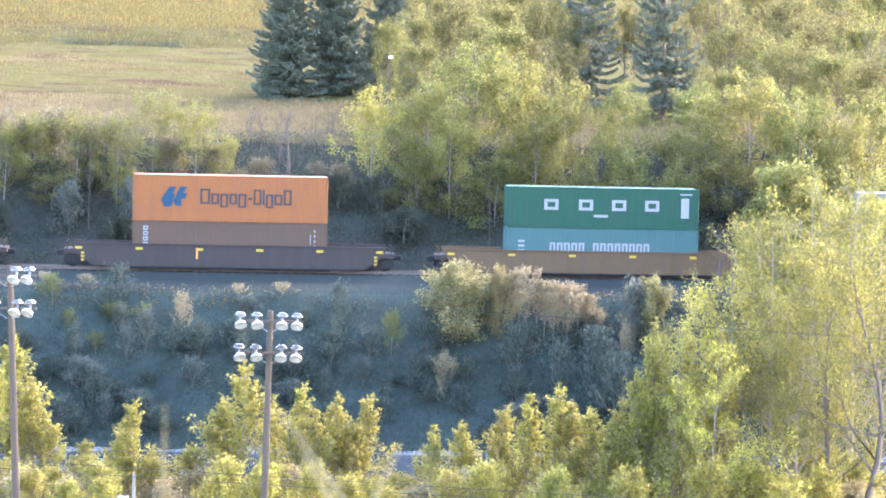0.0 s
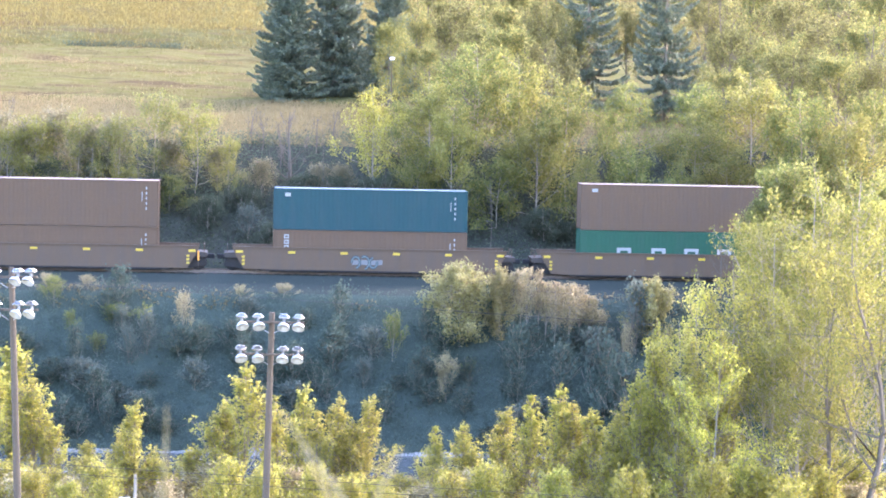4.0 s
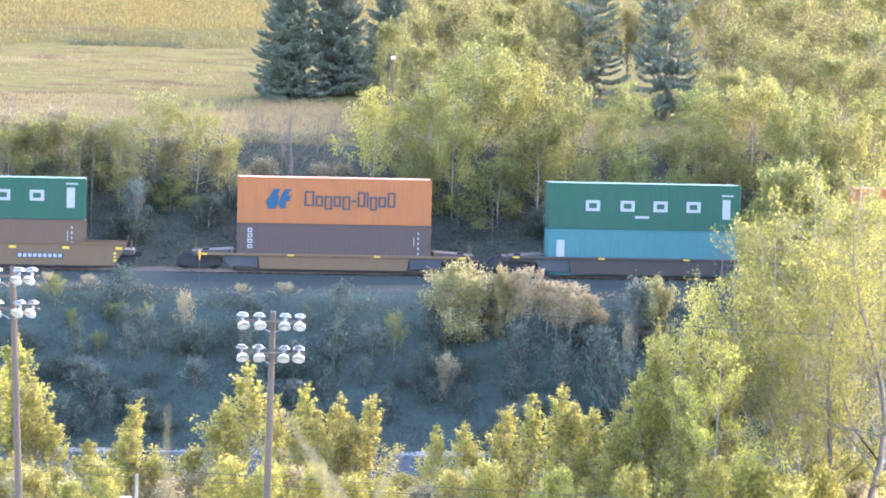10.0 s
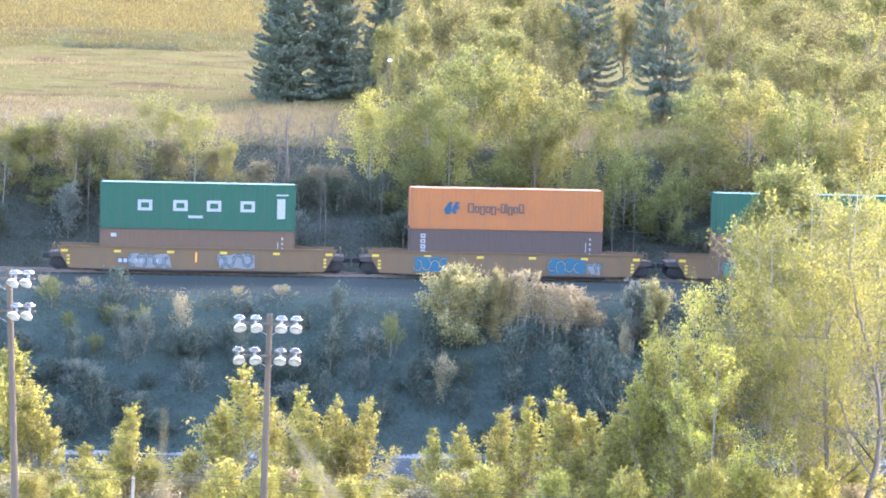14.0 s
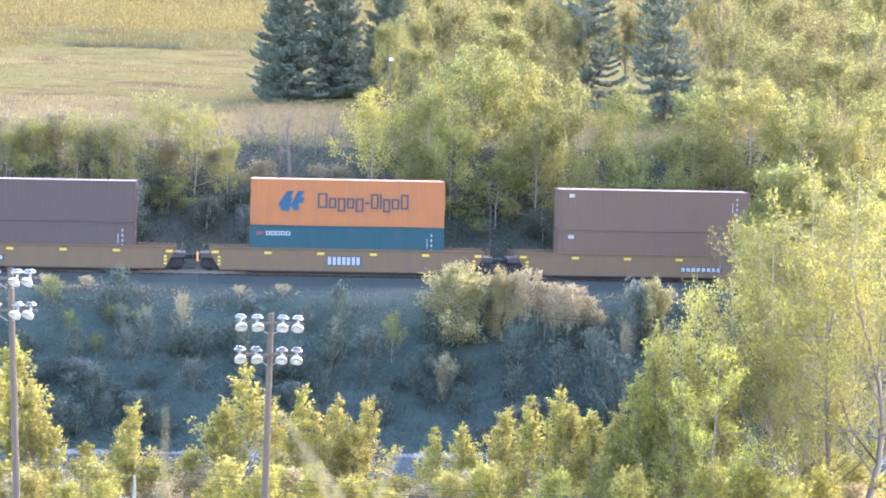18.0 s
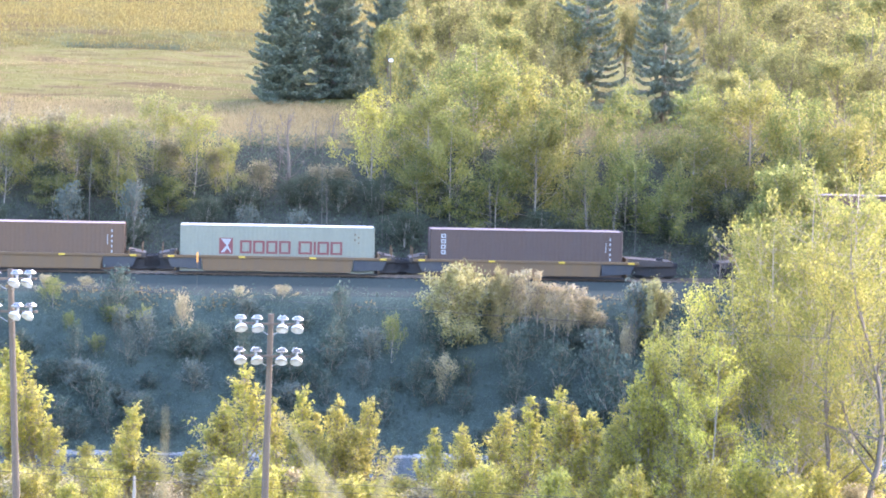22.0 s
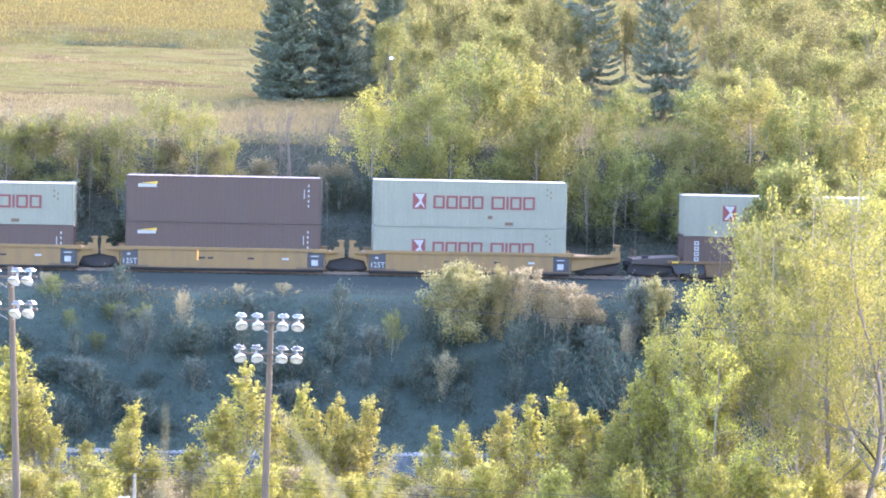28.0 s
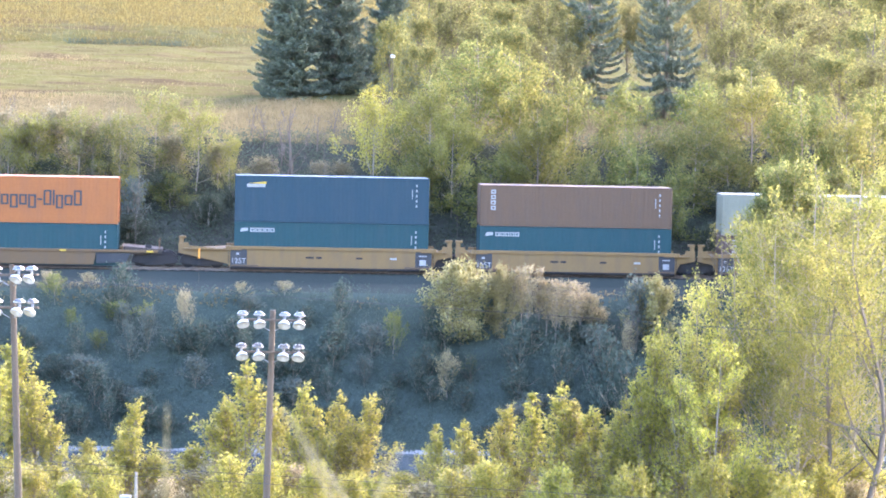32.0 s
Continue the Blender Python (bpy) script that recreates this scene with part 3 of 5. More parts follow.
for k, (x, y, h, w) in enumerate(POPLARS):
    plant(young[k % 4], used, x, y, h, w, rnd.uniform(0, 6.28), "young poplar with upright yellow-green crown by the river", "tree", "young poplars by the river")

BUSHES = [
    (-19.1, 139.0, 2.2, 1.9),
    (-17.3, 138.0, 2.0, 1.7),
    (-15.4, 137.0, 2.4, 1.7),
    (-9.9, 138.0, 3.3, 1.9),
    (-8.1, 139.0, 2.7, 1.7),
    (-5.7, 137.0, 3.3, 1.9),
    (-4.1, 137.0, 2.8, 1.9),
    (0.6, 137.0, 2.9, 1.9),
    (2.2, 137.0, 3.3, 1.9),
    (5.4, 135.0, 3.6, 2.3),
    (8.7, 132.0, 4.1, 2.4),
    (-2.2, 137.0, 2.2, 1.9),
    (12.4, 134.0, 4.2, 2.5),
    (15.8, 132.0, 3.5, 2.2),
    (20.7, 145.0, 3.1, 3.3),
    (18.9, 146.0, 3.5, 2.9),
    (14.6, 136.0, 4.0, 3.1),
    (12.6, 137.0, 3.6, 2.6),
    (16.4, 136.0, 3.3, 2.0),
    (17.9, 137.0, 3.6, 2.1),
]
low = [branching("bush", 31 + k, 2.6, 1.3, "shrub", 26, 9, 2300, 0.095, (LEAF_GOLD, LEAF, LEAF)[k], BARK, 0.03, (12, 50), 0.011, 0.12, 1, 0.008, (0.4, 1.3)) for k in range(3)]
for k, (x, y, h, w) in enumerate(BUSHES):
    plant(low[(0, 1, 0, 2, 1)[k % 5]], used, x, y, h, w, rnd.uniform(0, 6.28), "leafy yellow-green bush on the river flat", "bush", "bushes on the river flat")

flat = random.Random(23)
rough = [branching("bush", 131 + k, 2.2, 1.2, "shrub", 24, 7, 1300, 0.11, (LEAF_GOLD, LEAF_RUST, LEAF)[k], BARK, 0.0, (12, 60), 0.010, 0.16, 1, 0.01, (0.3, 1.35)) for k in range(3)]
ROUGH_LABELS = ("low golden bush in rank growth on the river flat", "low faded tan bush on the river flat", "low yellow-green bush on the river flat")
for k in range(52):
    kind = (0, 1, 0, 2, 0, 2, 1)[k % 7]
    plant(rough[kind], used, -25 + 0.9 * k + flat.uniform(-0.4, 0.4), flat.uniform(139, 147), flat.uniform(1.5, 2.7), flat.uniform(1.5, 2.7), flat.uniform(0, 6.28), ROUGH_LABELS[kind], "bush", "bushes on the river flat")

BACK_TREES = [
    (-27.6, 199.0, 5.5, 4.9),
    (-24.6, 199.0, 6.0, 4.7),
    (-29.4, 198.0, 5.5, 4.2),
    (-19.8, 201.0, 6.7, 4.8),
    (-16.9, 200.0, 6.6, 4.8),
    (-21.8, 198.0, 6.5, 3.4),
    (-14.5, 199.0, 4.9, 2.3),
    (-26.0, 197.0, 2.7, 3.4),
    (-21.1, 197.0, 3.4, 3.0),
    (-4.8, 200.0, 8.3, 4.6),
    (-1.2, 202.0, 8.1, 5.8),
    (2.1, 206.0, 8.5, 7.5),
    (5.0, 203.0, 9.4, 7.7),
    (8.2, 201.0, 9.2, 6.3),
    (0.4, 199.0, 7.7, 5.7),
    (12.3, 203.0, 8.1, 5.0),
    (6.1, 199.0, 7.6, 6.4),
    (16.9, 201.0, 7.4, 5.7),
    (20.9, 204.0, 8.6, 8.6),
    (24.2, 202.0, 8.8, 6.9),
    (27.0, 200.0, 8.9, 6.5),
]
MORE_FAR_TREES = [
    (-1.8, 219.0, 6.7, 5.0),
    (1.2, 217.0, 5.9, 5.4),
    (4.5, 222.0, 7.9, 6.3),
    (7.8, 219.0, 6.9, 5.8),
    (20.0, 215.0, 5.5, 5.3),
    (25.3, 219.0, 7.0, 6.7),
    (28.4, 217.0, 6.8, 6.6),
    (31.6, 216.0, 6.6, 6.2),
    (11.7, 250.0, 9.1, 6.7),
    (18.5, 252.0, 9.7, 6.7),
    (6.6, 256.0, 9.6, 7.3),
    (28.5, 248.0, 9.2, 8.0),
    (36.3, 250.0, 10.2, 8.1),
]
MORE_BACK_TREES = [
    (22.8, 199.0, 5.8, 4.4),
    (19.2, 201.0, 5.2, 6.1),
    (29.6, 205.0, 7.5, 5.9),
    (26.1, 198.0, 5.4, 5.7),
    (12.2, 199.0, 5.5, 5.7),
    (9.5, 198.0, 5.0, 4.2),
    (3.5, 198.0, 5.2, 5.3),
    (-1.8, 199.0, 4.3, 4.2),
    (15.2, 198.0, 4.8, 4.5),
    (-18.4, 198.0, 2.6, 3.4),
    (29.0, 197.0, 6.1, 6.0),
    (7.0, 204.5, 5.8, 5.6),
    (17.6, 206.0, 6.4, 5.8),
    (-2.8, 205.0, 4.4, 4.4),
]
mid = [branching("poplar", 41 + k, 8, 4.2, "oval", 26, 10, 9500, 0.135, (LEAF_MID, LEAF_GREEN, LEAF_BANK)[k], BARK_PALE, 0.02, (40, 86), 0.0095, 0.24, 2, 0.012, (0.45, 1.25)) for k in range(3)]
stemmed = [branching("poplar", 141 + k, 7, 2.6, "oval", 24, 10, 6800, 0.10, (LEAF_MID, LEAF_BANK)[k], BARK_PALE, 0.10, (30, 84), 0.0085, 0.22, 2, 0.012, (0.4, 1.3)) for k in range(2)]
golden = branching("poplar", 143, 8, 2.4, "oval", 28, 9, 5200, 0.125, LEAF_GOLD, BARK_PALE, 0.14, (22, 62), 0.0095, 0.2, 2, 0.012, (0.45, 1.25))
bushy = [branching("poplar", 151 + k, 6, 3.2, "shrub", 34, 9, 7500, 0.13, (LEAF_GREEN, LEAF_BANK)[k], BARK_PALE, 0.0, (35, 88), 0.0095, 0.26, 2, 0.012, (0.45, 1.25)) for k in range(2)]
for k, (x, y, h, w) in enumerate(BACK_TREES):
    plant(golden if k == 9 else stemmed[k % 2] if x < -13 else mid[(0, 2, 0, 1)[k % 4]], used, x, y, h, w, rnd.uniform(0, 6.28), "yellow-green poplar on the bank above the track", "tree", "trees on the bank above the track")
for k, (x, y, h, w) in enumerate(MORE_BACK_TREES):
    plant(bushy[k % 2], used, x, y, h, w, rnd.uniform(0, 6.28), "green poplar in the shade beside the track", "tree", "trees on the bank above the track")
withered = branching("bush", 161, 3.0, 1.6, "shrub", 26, 9, 3000, 0.09, LEAF_TAN, BARK, 0.0, (10, 55), 0.009, 0.18, 1, 0.01, (0.35, 1.3))
for k, (x, y, h, w) in enumerate([(-30.2, 200.5, 4.6, 3.2), (-28.3, 200.0, 4.3, 3.0), (-26.4, 200.6, 4.8, 3.2), (-24.2, 200.0, 4.4, 3.0), (-22.4, 200.8, 4.6, 2.8), (-18.6, 200.4, 3.8, 2.8), (-15.4, 200.6, 3.2, 2.6), (-12.4, 200.2, 2.6, 2.6), (-8.6, 200.4, 2.4, 2.4), (-7.0, 199.8, 2.8, 2.2)]):
    plant(withered, used, x, y, h, w, 1.3 * k, "withered tan bush on the bank above the track", "bush", "bushes on the bank above the track")

EDGE_TREES = [
    (20.8, 178.0, 11.0, 5.4),
    (23.4, 177.5, 9.6, 5.0),
    (26.1, 177.0, 10.4, 5.6),
]
verge = branching("poplar", 48, 10, 2.6, "oval", 34, 12, 17000, 0.12, LEAF_GREEN, BARK_PALE, 0.06, (20, 60), 0.0095, 0.2, 2, 0.01, (0.5, 1.2))
for k, (x, y, h, w) in enumerate(EDGE_TREES):
    plant(verge, used, x, y, h, w, rnd.uniform(0, 6.28), "green poplar on the embankment before the track", "tree", "trees on the embankment")
plant(verge, used, 19.3, 177.5, 9.4, 4.4, 2.1, "slim green poplar on the embankment before the track", "tree", "trees on the embankment")
plant(verge, used, 20.0, 179.5, 9.6, 4.6, 4.3, "slim green poplar on the embankment before the track", "tree", "trees on the embankment")

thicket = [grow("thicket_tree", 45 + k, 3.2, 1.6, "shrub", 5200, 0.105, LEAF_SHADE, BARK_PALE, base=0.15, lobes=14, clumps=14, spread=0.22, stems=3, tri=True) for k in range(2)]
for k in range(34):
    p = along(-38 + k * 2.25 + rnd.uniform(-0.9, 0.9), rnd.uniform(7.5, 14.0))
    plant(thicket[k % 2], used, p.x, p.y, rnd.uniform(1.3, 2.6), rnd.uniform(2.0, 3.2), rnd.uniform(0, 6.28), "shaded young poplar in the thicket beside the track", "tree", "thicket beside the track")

FAR_TREES = [
    (21.8, 231.0, 7.8, 6.6),
    (24.9, 227.0, 7.3, 6.9),
    (29.4, 236.0, 8.5, 8.1),
    (32.5, 229.0, 8.2, 7.0),
    (21.3, 246.0, 10.0, 6.1),
    (4.0, 241.0, 8.5, 6.0),
    (0.3, 246.0, 8.5, 7.0),
    (-2.5, 240.0, 7.2, 4.1),
    (8.0, 246.0, 9.2, 6.1),
    (-4.5, 229.0, 7.5, 3.7),
    (15.0, 250.0, 8.2, 4.3),
    (26.6, 262.0, 10.1, 8.5),
    (35.1, 262.0, 11.1, 9.0),
    (32.3, 272.0, 10.3, 8.8),
    (9.3, 236.0, 8.0, 4.9),
    (-1.7, 262.0, 9.1, 6.5),
    (4.3, 265.0, 9.6, 7.1),
    (10.7, 262.0, 9.9, 6.5),
    (2.1, 233.0, 7.5, 5.3),
]
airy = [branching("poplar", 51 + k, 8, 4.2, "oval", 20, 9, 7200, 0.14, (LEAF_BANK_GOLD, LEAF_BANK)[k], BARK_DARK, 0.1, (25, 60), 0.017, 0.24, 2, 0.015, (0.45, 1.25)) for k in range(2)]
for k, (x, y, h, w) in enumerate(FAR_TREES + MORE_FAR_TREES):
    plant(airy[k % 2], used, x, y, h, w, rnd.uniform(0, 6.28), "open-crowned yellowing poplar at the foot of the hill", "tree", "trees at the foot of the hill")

SPRUCES = [
    (-12.8, 240.0, 14.4, 7.2),
    (-9.2, 243.0, 15.8, 6.9),
    (-5.1, 249.0, 12.9, 6.6),
    (11.2, 237.0, 17.4, 7.5),
    (16.6, 227.0, 18.6, 7.4),
]
firs = [(spruce(61, 12, 2.8, 12, 0.9, 0.4, 0.3, 0.36), 12, 5.6), (spruce(62, 12, 2.8, 12, 0.9, 0.4, 0.3, 0.36), 12, 5.6), (spruce(63, 12, 2.8, 7, 1.1, 0.22, 0.34, 0.28), 12, 5.6)]
for k, (x, y, h, w) in enumerate(SPRUCES):
    plant(firs[2 if k > 2 else k % 2], used, x, y, h, w, rnd.uniform(0, 6.28), "dark blue-green spruce at the edge of the pasture", "tree", "spruces by the pasture")

# kinds: silvery, fading, green, olive, greyish; x, y, height, width
SHRUBS = [
    (0, 1.0, 176.0, 5.1, 5.5), (0, 3.4, 176.5, 4.5, 2.0), (0, 12.6, 176.5, 4.6, 3.6),
    (1, 0.3, 172.4, 2.9, 2.2), (1, -15.4, 175.2, 2.6, 1.7), (1, -23.8, 177.4, 1.1, 1.5), (1, -21.4, 178.0, 0.9, 1.6), (1, -9.6, 178.2, 0.9, 1.8), (1, -12.2, 177.8, 1.0, 1.6), (1, 9.4, 177.2, 1.8, 2.2), (1, 10.9, 174.6, 3.4, 1.2),
    (2, -23.2, 176.4, 1.9, 1.7), (2, -19.4, 175.4, 1.4, 2.1), (2, -17.5, 175.0, 1.9, 1.0), (2, 1.7, 173.7, 1.5, 0.9), (2, -22.0, 174.6, 1.6, 1.0), (2, -20.2, 173.4, 1.5, 1.3), (2, -2.9, 174.4, 3.0, 1.5),
    (3, -20.0, 170.0, 2.4, 2.3), (3, -14.2, 173.6, 2.2, 2.0), (3, 9.6, 172.0, 4.6, 2.6), (3, 10.6, 170.0, 5.0, 3.2), (3, -6.4, 173.5, 2.6, 2.4), (3, 4.6, 174.0, 3.2, 2.4), (3, 7.0, 173.0, 3.0, 2.6),
    (4, -20.5, 171.2, 1.8, 2.8), (4, -14.3, 171.7, 1.8, 2.0), (4, -17.6, 170.2, 1.2, 2.4), (4, -8.6, 171.2, 1.6, 2.6), (4, 11.6, 176.4, 4.2, 2.4), (4, 5.4, 171.4, 1.6, 2.2),
]
scrub = [branching("shrub", 71 + k, 3.2, 1.7, "shrub", (34, 18, 18)[k], (11, 8, 7)[k], (9000, 3000, 2600)[k], (0.08, 0.075, 0.08)[k], (LEAF_SILVER, LEAF_RUST, LEAF_GREEN)[k], BARK_PALE, 0.02, ((30, 88), (14, 55), (8, 40))[k], 0.010, 0.15, 1, 0.01, (0.3, 1.4)) for k in range(3)]
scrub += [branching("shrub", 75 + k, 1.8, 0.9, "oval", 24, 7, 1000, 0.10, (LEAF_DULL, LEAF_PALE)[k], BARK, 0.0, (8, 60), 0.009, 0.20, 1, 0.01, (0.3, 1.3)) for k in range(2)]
SHRUB_LABELS = ("silvery-leaved shrub at the top of the embankment", "fading tan shrub on the shaded embankment", "green shrub with upright shoots on the embankment", "thin dull shrub on the shaded embankment", "greyish brush mound on the shaded embankment")
for kind, x, y, h, w in SHRUBS:
    plant(scrub[kind], used, x, y, h, w, rnd.uniform(0, 6.28), SHRUB_LABELS[kind], "shrub", "shrubs on the embankment")
for x, y, h, w in ((-24.6, 194.5, 3.4, 2.4), (-20.4, 194.8, 3.6, 2.2), (-13.0, 195.5, 2.2, 2.0), (-9.6, 195.0, 2.4, 2.0)):
    plant(scrub[4], used, x, y, h, w, rnd.uniform(0, 6.28), "faded greyish shrub in the shade beside the track", "shrub", "shrubs beside the track")
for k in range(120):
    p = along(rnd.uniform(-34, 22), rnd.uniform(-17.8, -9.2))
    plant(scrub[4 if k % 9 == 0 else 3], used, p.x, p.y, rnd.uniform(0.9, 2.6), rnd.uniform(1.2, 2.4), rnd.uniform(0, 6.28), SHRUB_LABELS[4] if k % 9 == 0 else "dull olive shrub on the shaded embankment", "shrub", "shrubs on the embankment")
SAPLINGS = [
    (5.1, 176.8, 4.2, 1.3),
    (5.8, 177.3, 3.7, 1.0),
    (6.7, 176.3, 3.9, 1.2),
    (7.6, 176.3, 4.0, 1.3),
    (4.3, 177.8, 3.0, 1.0),
]
slim = branching("sapling", 81, 3.4, 0.5, "thin", 24, 6, 1500, 0.072, LEAF_RUST, BARK_PALE, 0.25, (10, 35), 0.009, 0.07)
for x, y, h, w in SAPLINGS:
    plant(slim, used, x, y - 0.5, h + 0.5, w * 0.95, rnd.uniform(0, 6.28), "slender sapling with fading tan leaves", "sapling", "saplings on the embankment")
for k, (x, y, h, w) in enumerate([(6.2, 176.6, 3.6, 1.4), (7.1, 176.9, 3.3, 1.3), (8.2, 176.8, 3.5, 1.5), (8.8, 177.0, 2.8, 1.4), (4.7, 177.2, 3.8, 1.2)]):
    plant(slim, used, x, y, h, w, 1.7 * k + 0.6, "slender sapling with fading tan leaves", "sapling", "saplings on the embankment")
bare = grow("bare_tree", 91, 4.5, 1.1, "thin", 0, 0.1, LEAF, BARK_DARK, base=0.2, lobes=20, clumps=9, spread=0.2, girth=0.017)
for x, y, h, w in ((-10.6, 200.0, 6.6, 4.2), (-30.0, 204.0, 4.0, 1.5), (-11.4, 204.0, 3.4, 1.6), (-12.8, 206.0, 3.0, 2.0), (-9.0, 206.0, 2.8, 2.0), (-7.8, 207.0, 2.6, 1.8), (-13.6, 208.0, 2.6, 1.6), (11.2, 175.3, 4.0, 2.2), (10.2, 173.8, 3.4, 1.8), (17.0, 181.0, 3.6, 2.0)):
    plant(bare, used, x, y, h, w, rnd.uniform(0, 6.28), "leafless dark grey tree on the bank", "tree")


snag = grow("bare_tree", 93, 8.0, 2.2, "oval", 0, 0.1, LEAF, BARK_DARK, base=0.25, lobes=16, clumps=7, spread=0.2, girth=0.02)
for x, y, h, w in ((22.3, 244.0, 9.5, 4.0), (23.4, 246.0, 8.0, 3.4), (32.0, 224.0, 9.0, 4.0), (28.6, 252.0, 9.0, 4.4), (2.4, 252.0, 8.0, 4.4), (36.0, 240.0, 9.0, 4.0)):
    plant(snag, used, x, y, h, w, rnd.uniform(0, 6.28), "dark leafless tree among the yellowing poplars", "tree", "bare trees at the foot of the hill")


def scatter(name, count, s0, s1, d0, d1, size, material, label, category, height=0.4, clump=0.0, seed=3, keep=None, up=0.0, stand=False):
    """Grass or brush spread between s0..s1 along and d0..d1 across the track, as one object."""
    rng = np.random.default_rng(seed)
    s, d = rng.uniform(s0, s1, count), rng.uniform(d0, d1, count)
    pts = []
    for a, b in zip(s, d):
        p = along(a, b)
        if keep and noise.noise((p.x * keep, p.y * keep, seed)) < -0.05:
            continue
        pts.append((p.x, p.y, ground(p.x, p.y) + rng.uniform(0, height)))
    pts = np.array(pts)
    if clump:
        pts = np.repeat(pts, 14, 0) + rng.normal(size=(len(pts) * 14, 3)) * (clump, clump, clump * 0.6)
    return tagged(new(name, cloud(name, pts, size, rng, material, True, up=up, long=2.2 if stand else 1.2, stand=stand)), label, category, kind="stuff")


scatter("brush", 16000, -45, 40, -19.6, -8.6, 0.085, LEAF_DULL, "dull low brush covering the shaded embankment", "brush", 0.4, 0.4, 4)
scatter("brush", 7500, -45, 45, 5, 22, 0.12, LEAF_SHADE, "undergrowth tinted dark for shade on the bank behind the track", "brush", 0.7, 0.4, 5)
scatter("dry_grass", 3600, -45, 30, -9.6, -7.9, 0.15, STRAW, "pale dry grass along the edge of the roadbed", "grass", 0.35, 0, 6, 0.35)
scatter("dry_grass", 90000, -50, 30, 20, 50, 0.13, STRAW, "dry tawny grass above the bank", "grass", 0.35, 0, 7, stand=True)
scatter("pasture_grass", 60000, -75, 20, 47, 112, 0.11, TURF, "short yellow-green pasture grass", "grass", 0.06, 0, 8, stand=True)
# Dark strip of weeds put in for the shade on the terrace bank.
scatter("weeds", 190, -30, -18.5, 107.0, 109.6, 0.14, LEAF_SHADE, "dark low weeds standing in for the terrace bank's shade", "weeds", 0.3, 0.35, 12)
scatter("tall_weeds", 12500, -95, 60, 107.5, 175, 0.19, STRAW_GREEN, "tall yellow weeds on the upper pasture", "weeds", 0.6, 0.5, 9, stand=True)
scatter("near_grass", 1500, -40, 40, -44, -34, 0.22, STRAW, "rank tawny grass on the river flat", "grass", 0.5, 0.35, 10)
scatter("dry_tufts", 330, -42, -27, 76, 90, 0.10, STRAW, "pinkish dry tufts on a rough patch of pasture", "grass", 0.08, 0.4, 15, 0.12, stand=True)
scatter("tussocks", 700, -75, 0, 54, 108, 0.13, STRAW, "tawny tussocks scattered over the pasture", "grass", 0.1, 0.55, 14, 0.07, stand=True)
patches = random.Random(17)
pole_tree = grow("bare_tree", 95, 5.0, 0.5, "poplar", 0, 0.1, LEAF, BARK_DARK, base=0.5, lobes=9, clumps=3, spread=0.2, girth=0.006)
for k in range(16):
    p = along(patches.uniform(-33, 16), patches.uniform(6.0, 11.0))
    plant(pole_tree, used, p.x, p.y, patches.uniform(4.2, 7.0), patches.uniform(0.7, 1.2), patches.uniform(0, 6.28), "thin dark trunk of a young poplar in the thicket", "tree", "thin trunks in the thicket")
# ---- track ----
track = tagged(new("track"), "single railway track with steel rails on dark sleepers", "railway track", kind="structure")
track.matrix_world = Matrix.LocRotScale((0, D0, 0), Euler((0, 0, TH)), None)
for side in (-0.75, 0.75):
    bm = bmesh.new()
    box(bm, -120, 120, side - 0.035, side + 0.035, -0.05, 0.0)
    box(bm, -120, 120, side - 0.01, side + 0.01, -0.15, -0.05)
    box(bm, -120, 120, side - 0.07, side + 0.07, -0.18, -0.15)
    part("rail", bm, STEEL, track)
tie_mesh = None
for k in range(150):
    if tie_mesh is None:
        ob = part("sleeper", a_box(-0.11, 0.11, -1.3, 1.3, -0.30, -0.185, bevel=0.012), TIE, track)
        tie_mesh = ob.data
    else:
        ob = part("sleeper", tie_mesh, None, track)
    ob.location.x = -45 + k * 0.6


# ---- containers ----
HALF, WIDE = 12.19 / 2, 1.219
shared = {}


def corrugated(h):
    """The two ribbed side walls of a box."""
    pitch = 0.278
    xs, ys = [], []
    x = -HALF + 0.12
    while x < HALF - 0.12 - pitch:
        xs += [x, x + 0.07, x + 0.138, x + 0.208]
        ys += [0.0, 0.0, 0.012, 0.012]
        x += pitch
    xs.append(HALF - 0.12), ys.append(0.0)
    made = []
    for side in (-1, 1):
        bm = bmesh.new()
        rows = [[bm.verts.new((a, side * (WIDE - 0.012 - b), z)) for a, b in zip(xs, ys)] for z in (0.15, h - 0.1)]
        for i in range(len(xs) - 1):
            q = (rows[0][i], rows[0][i + 1], rows[1][i + 1], rows[1][i])
            bm.faces.new(q if side < 0 else q[::-1])
        made.append(bm)
    return made


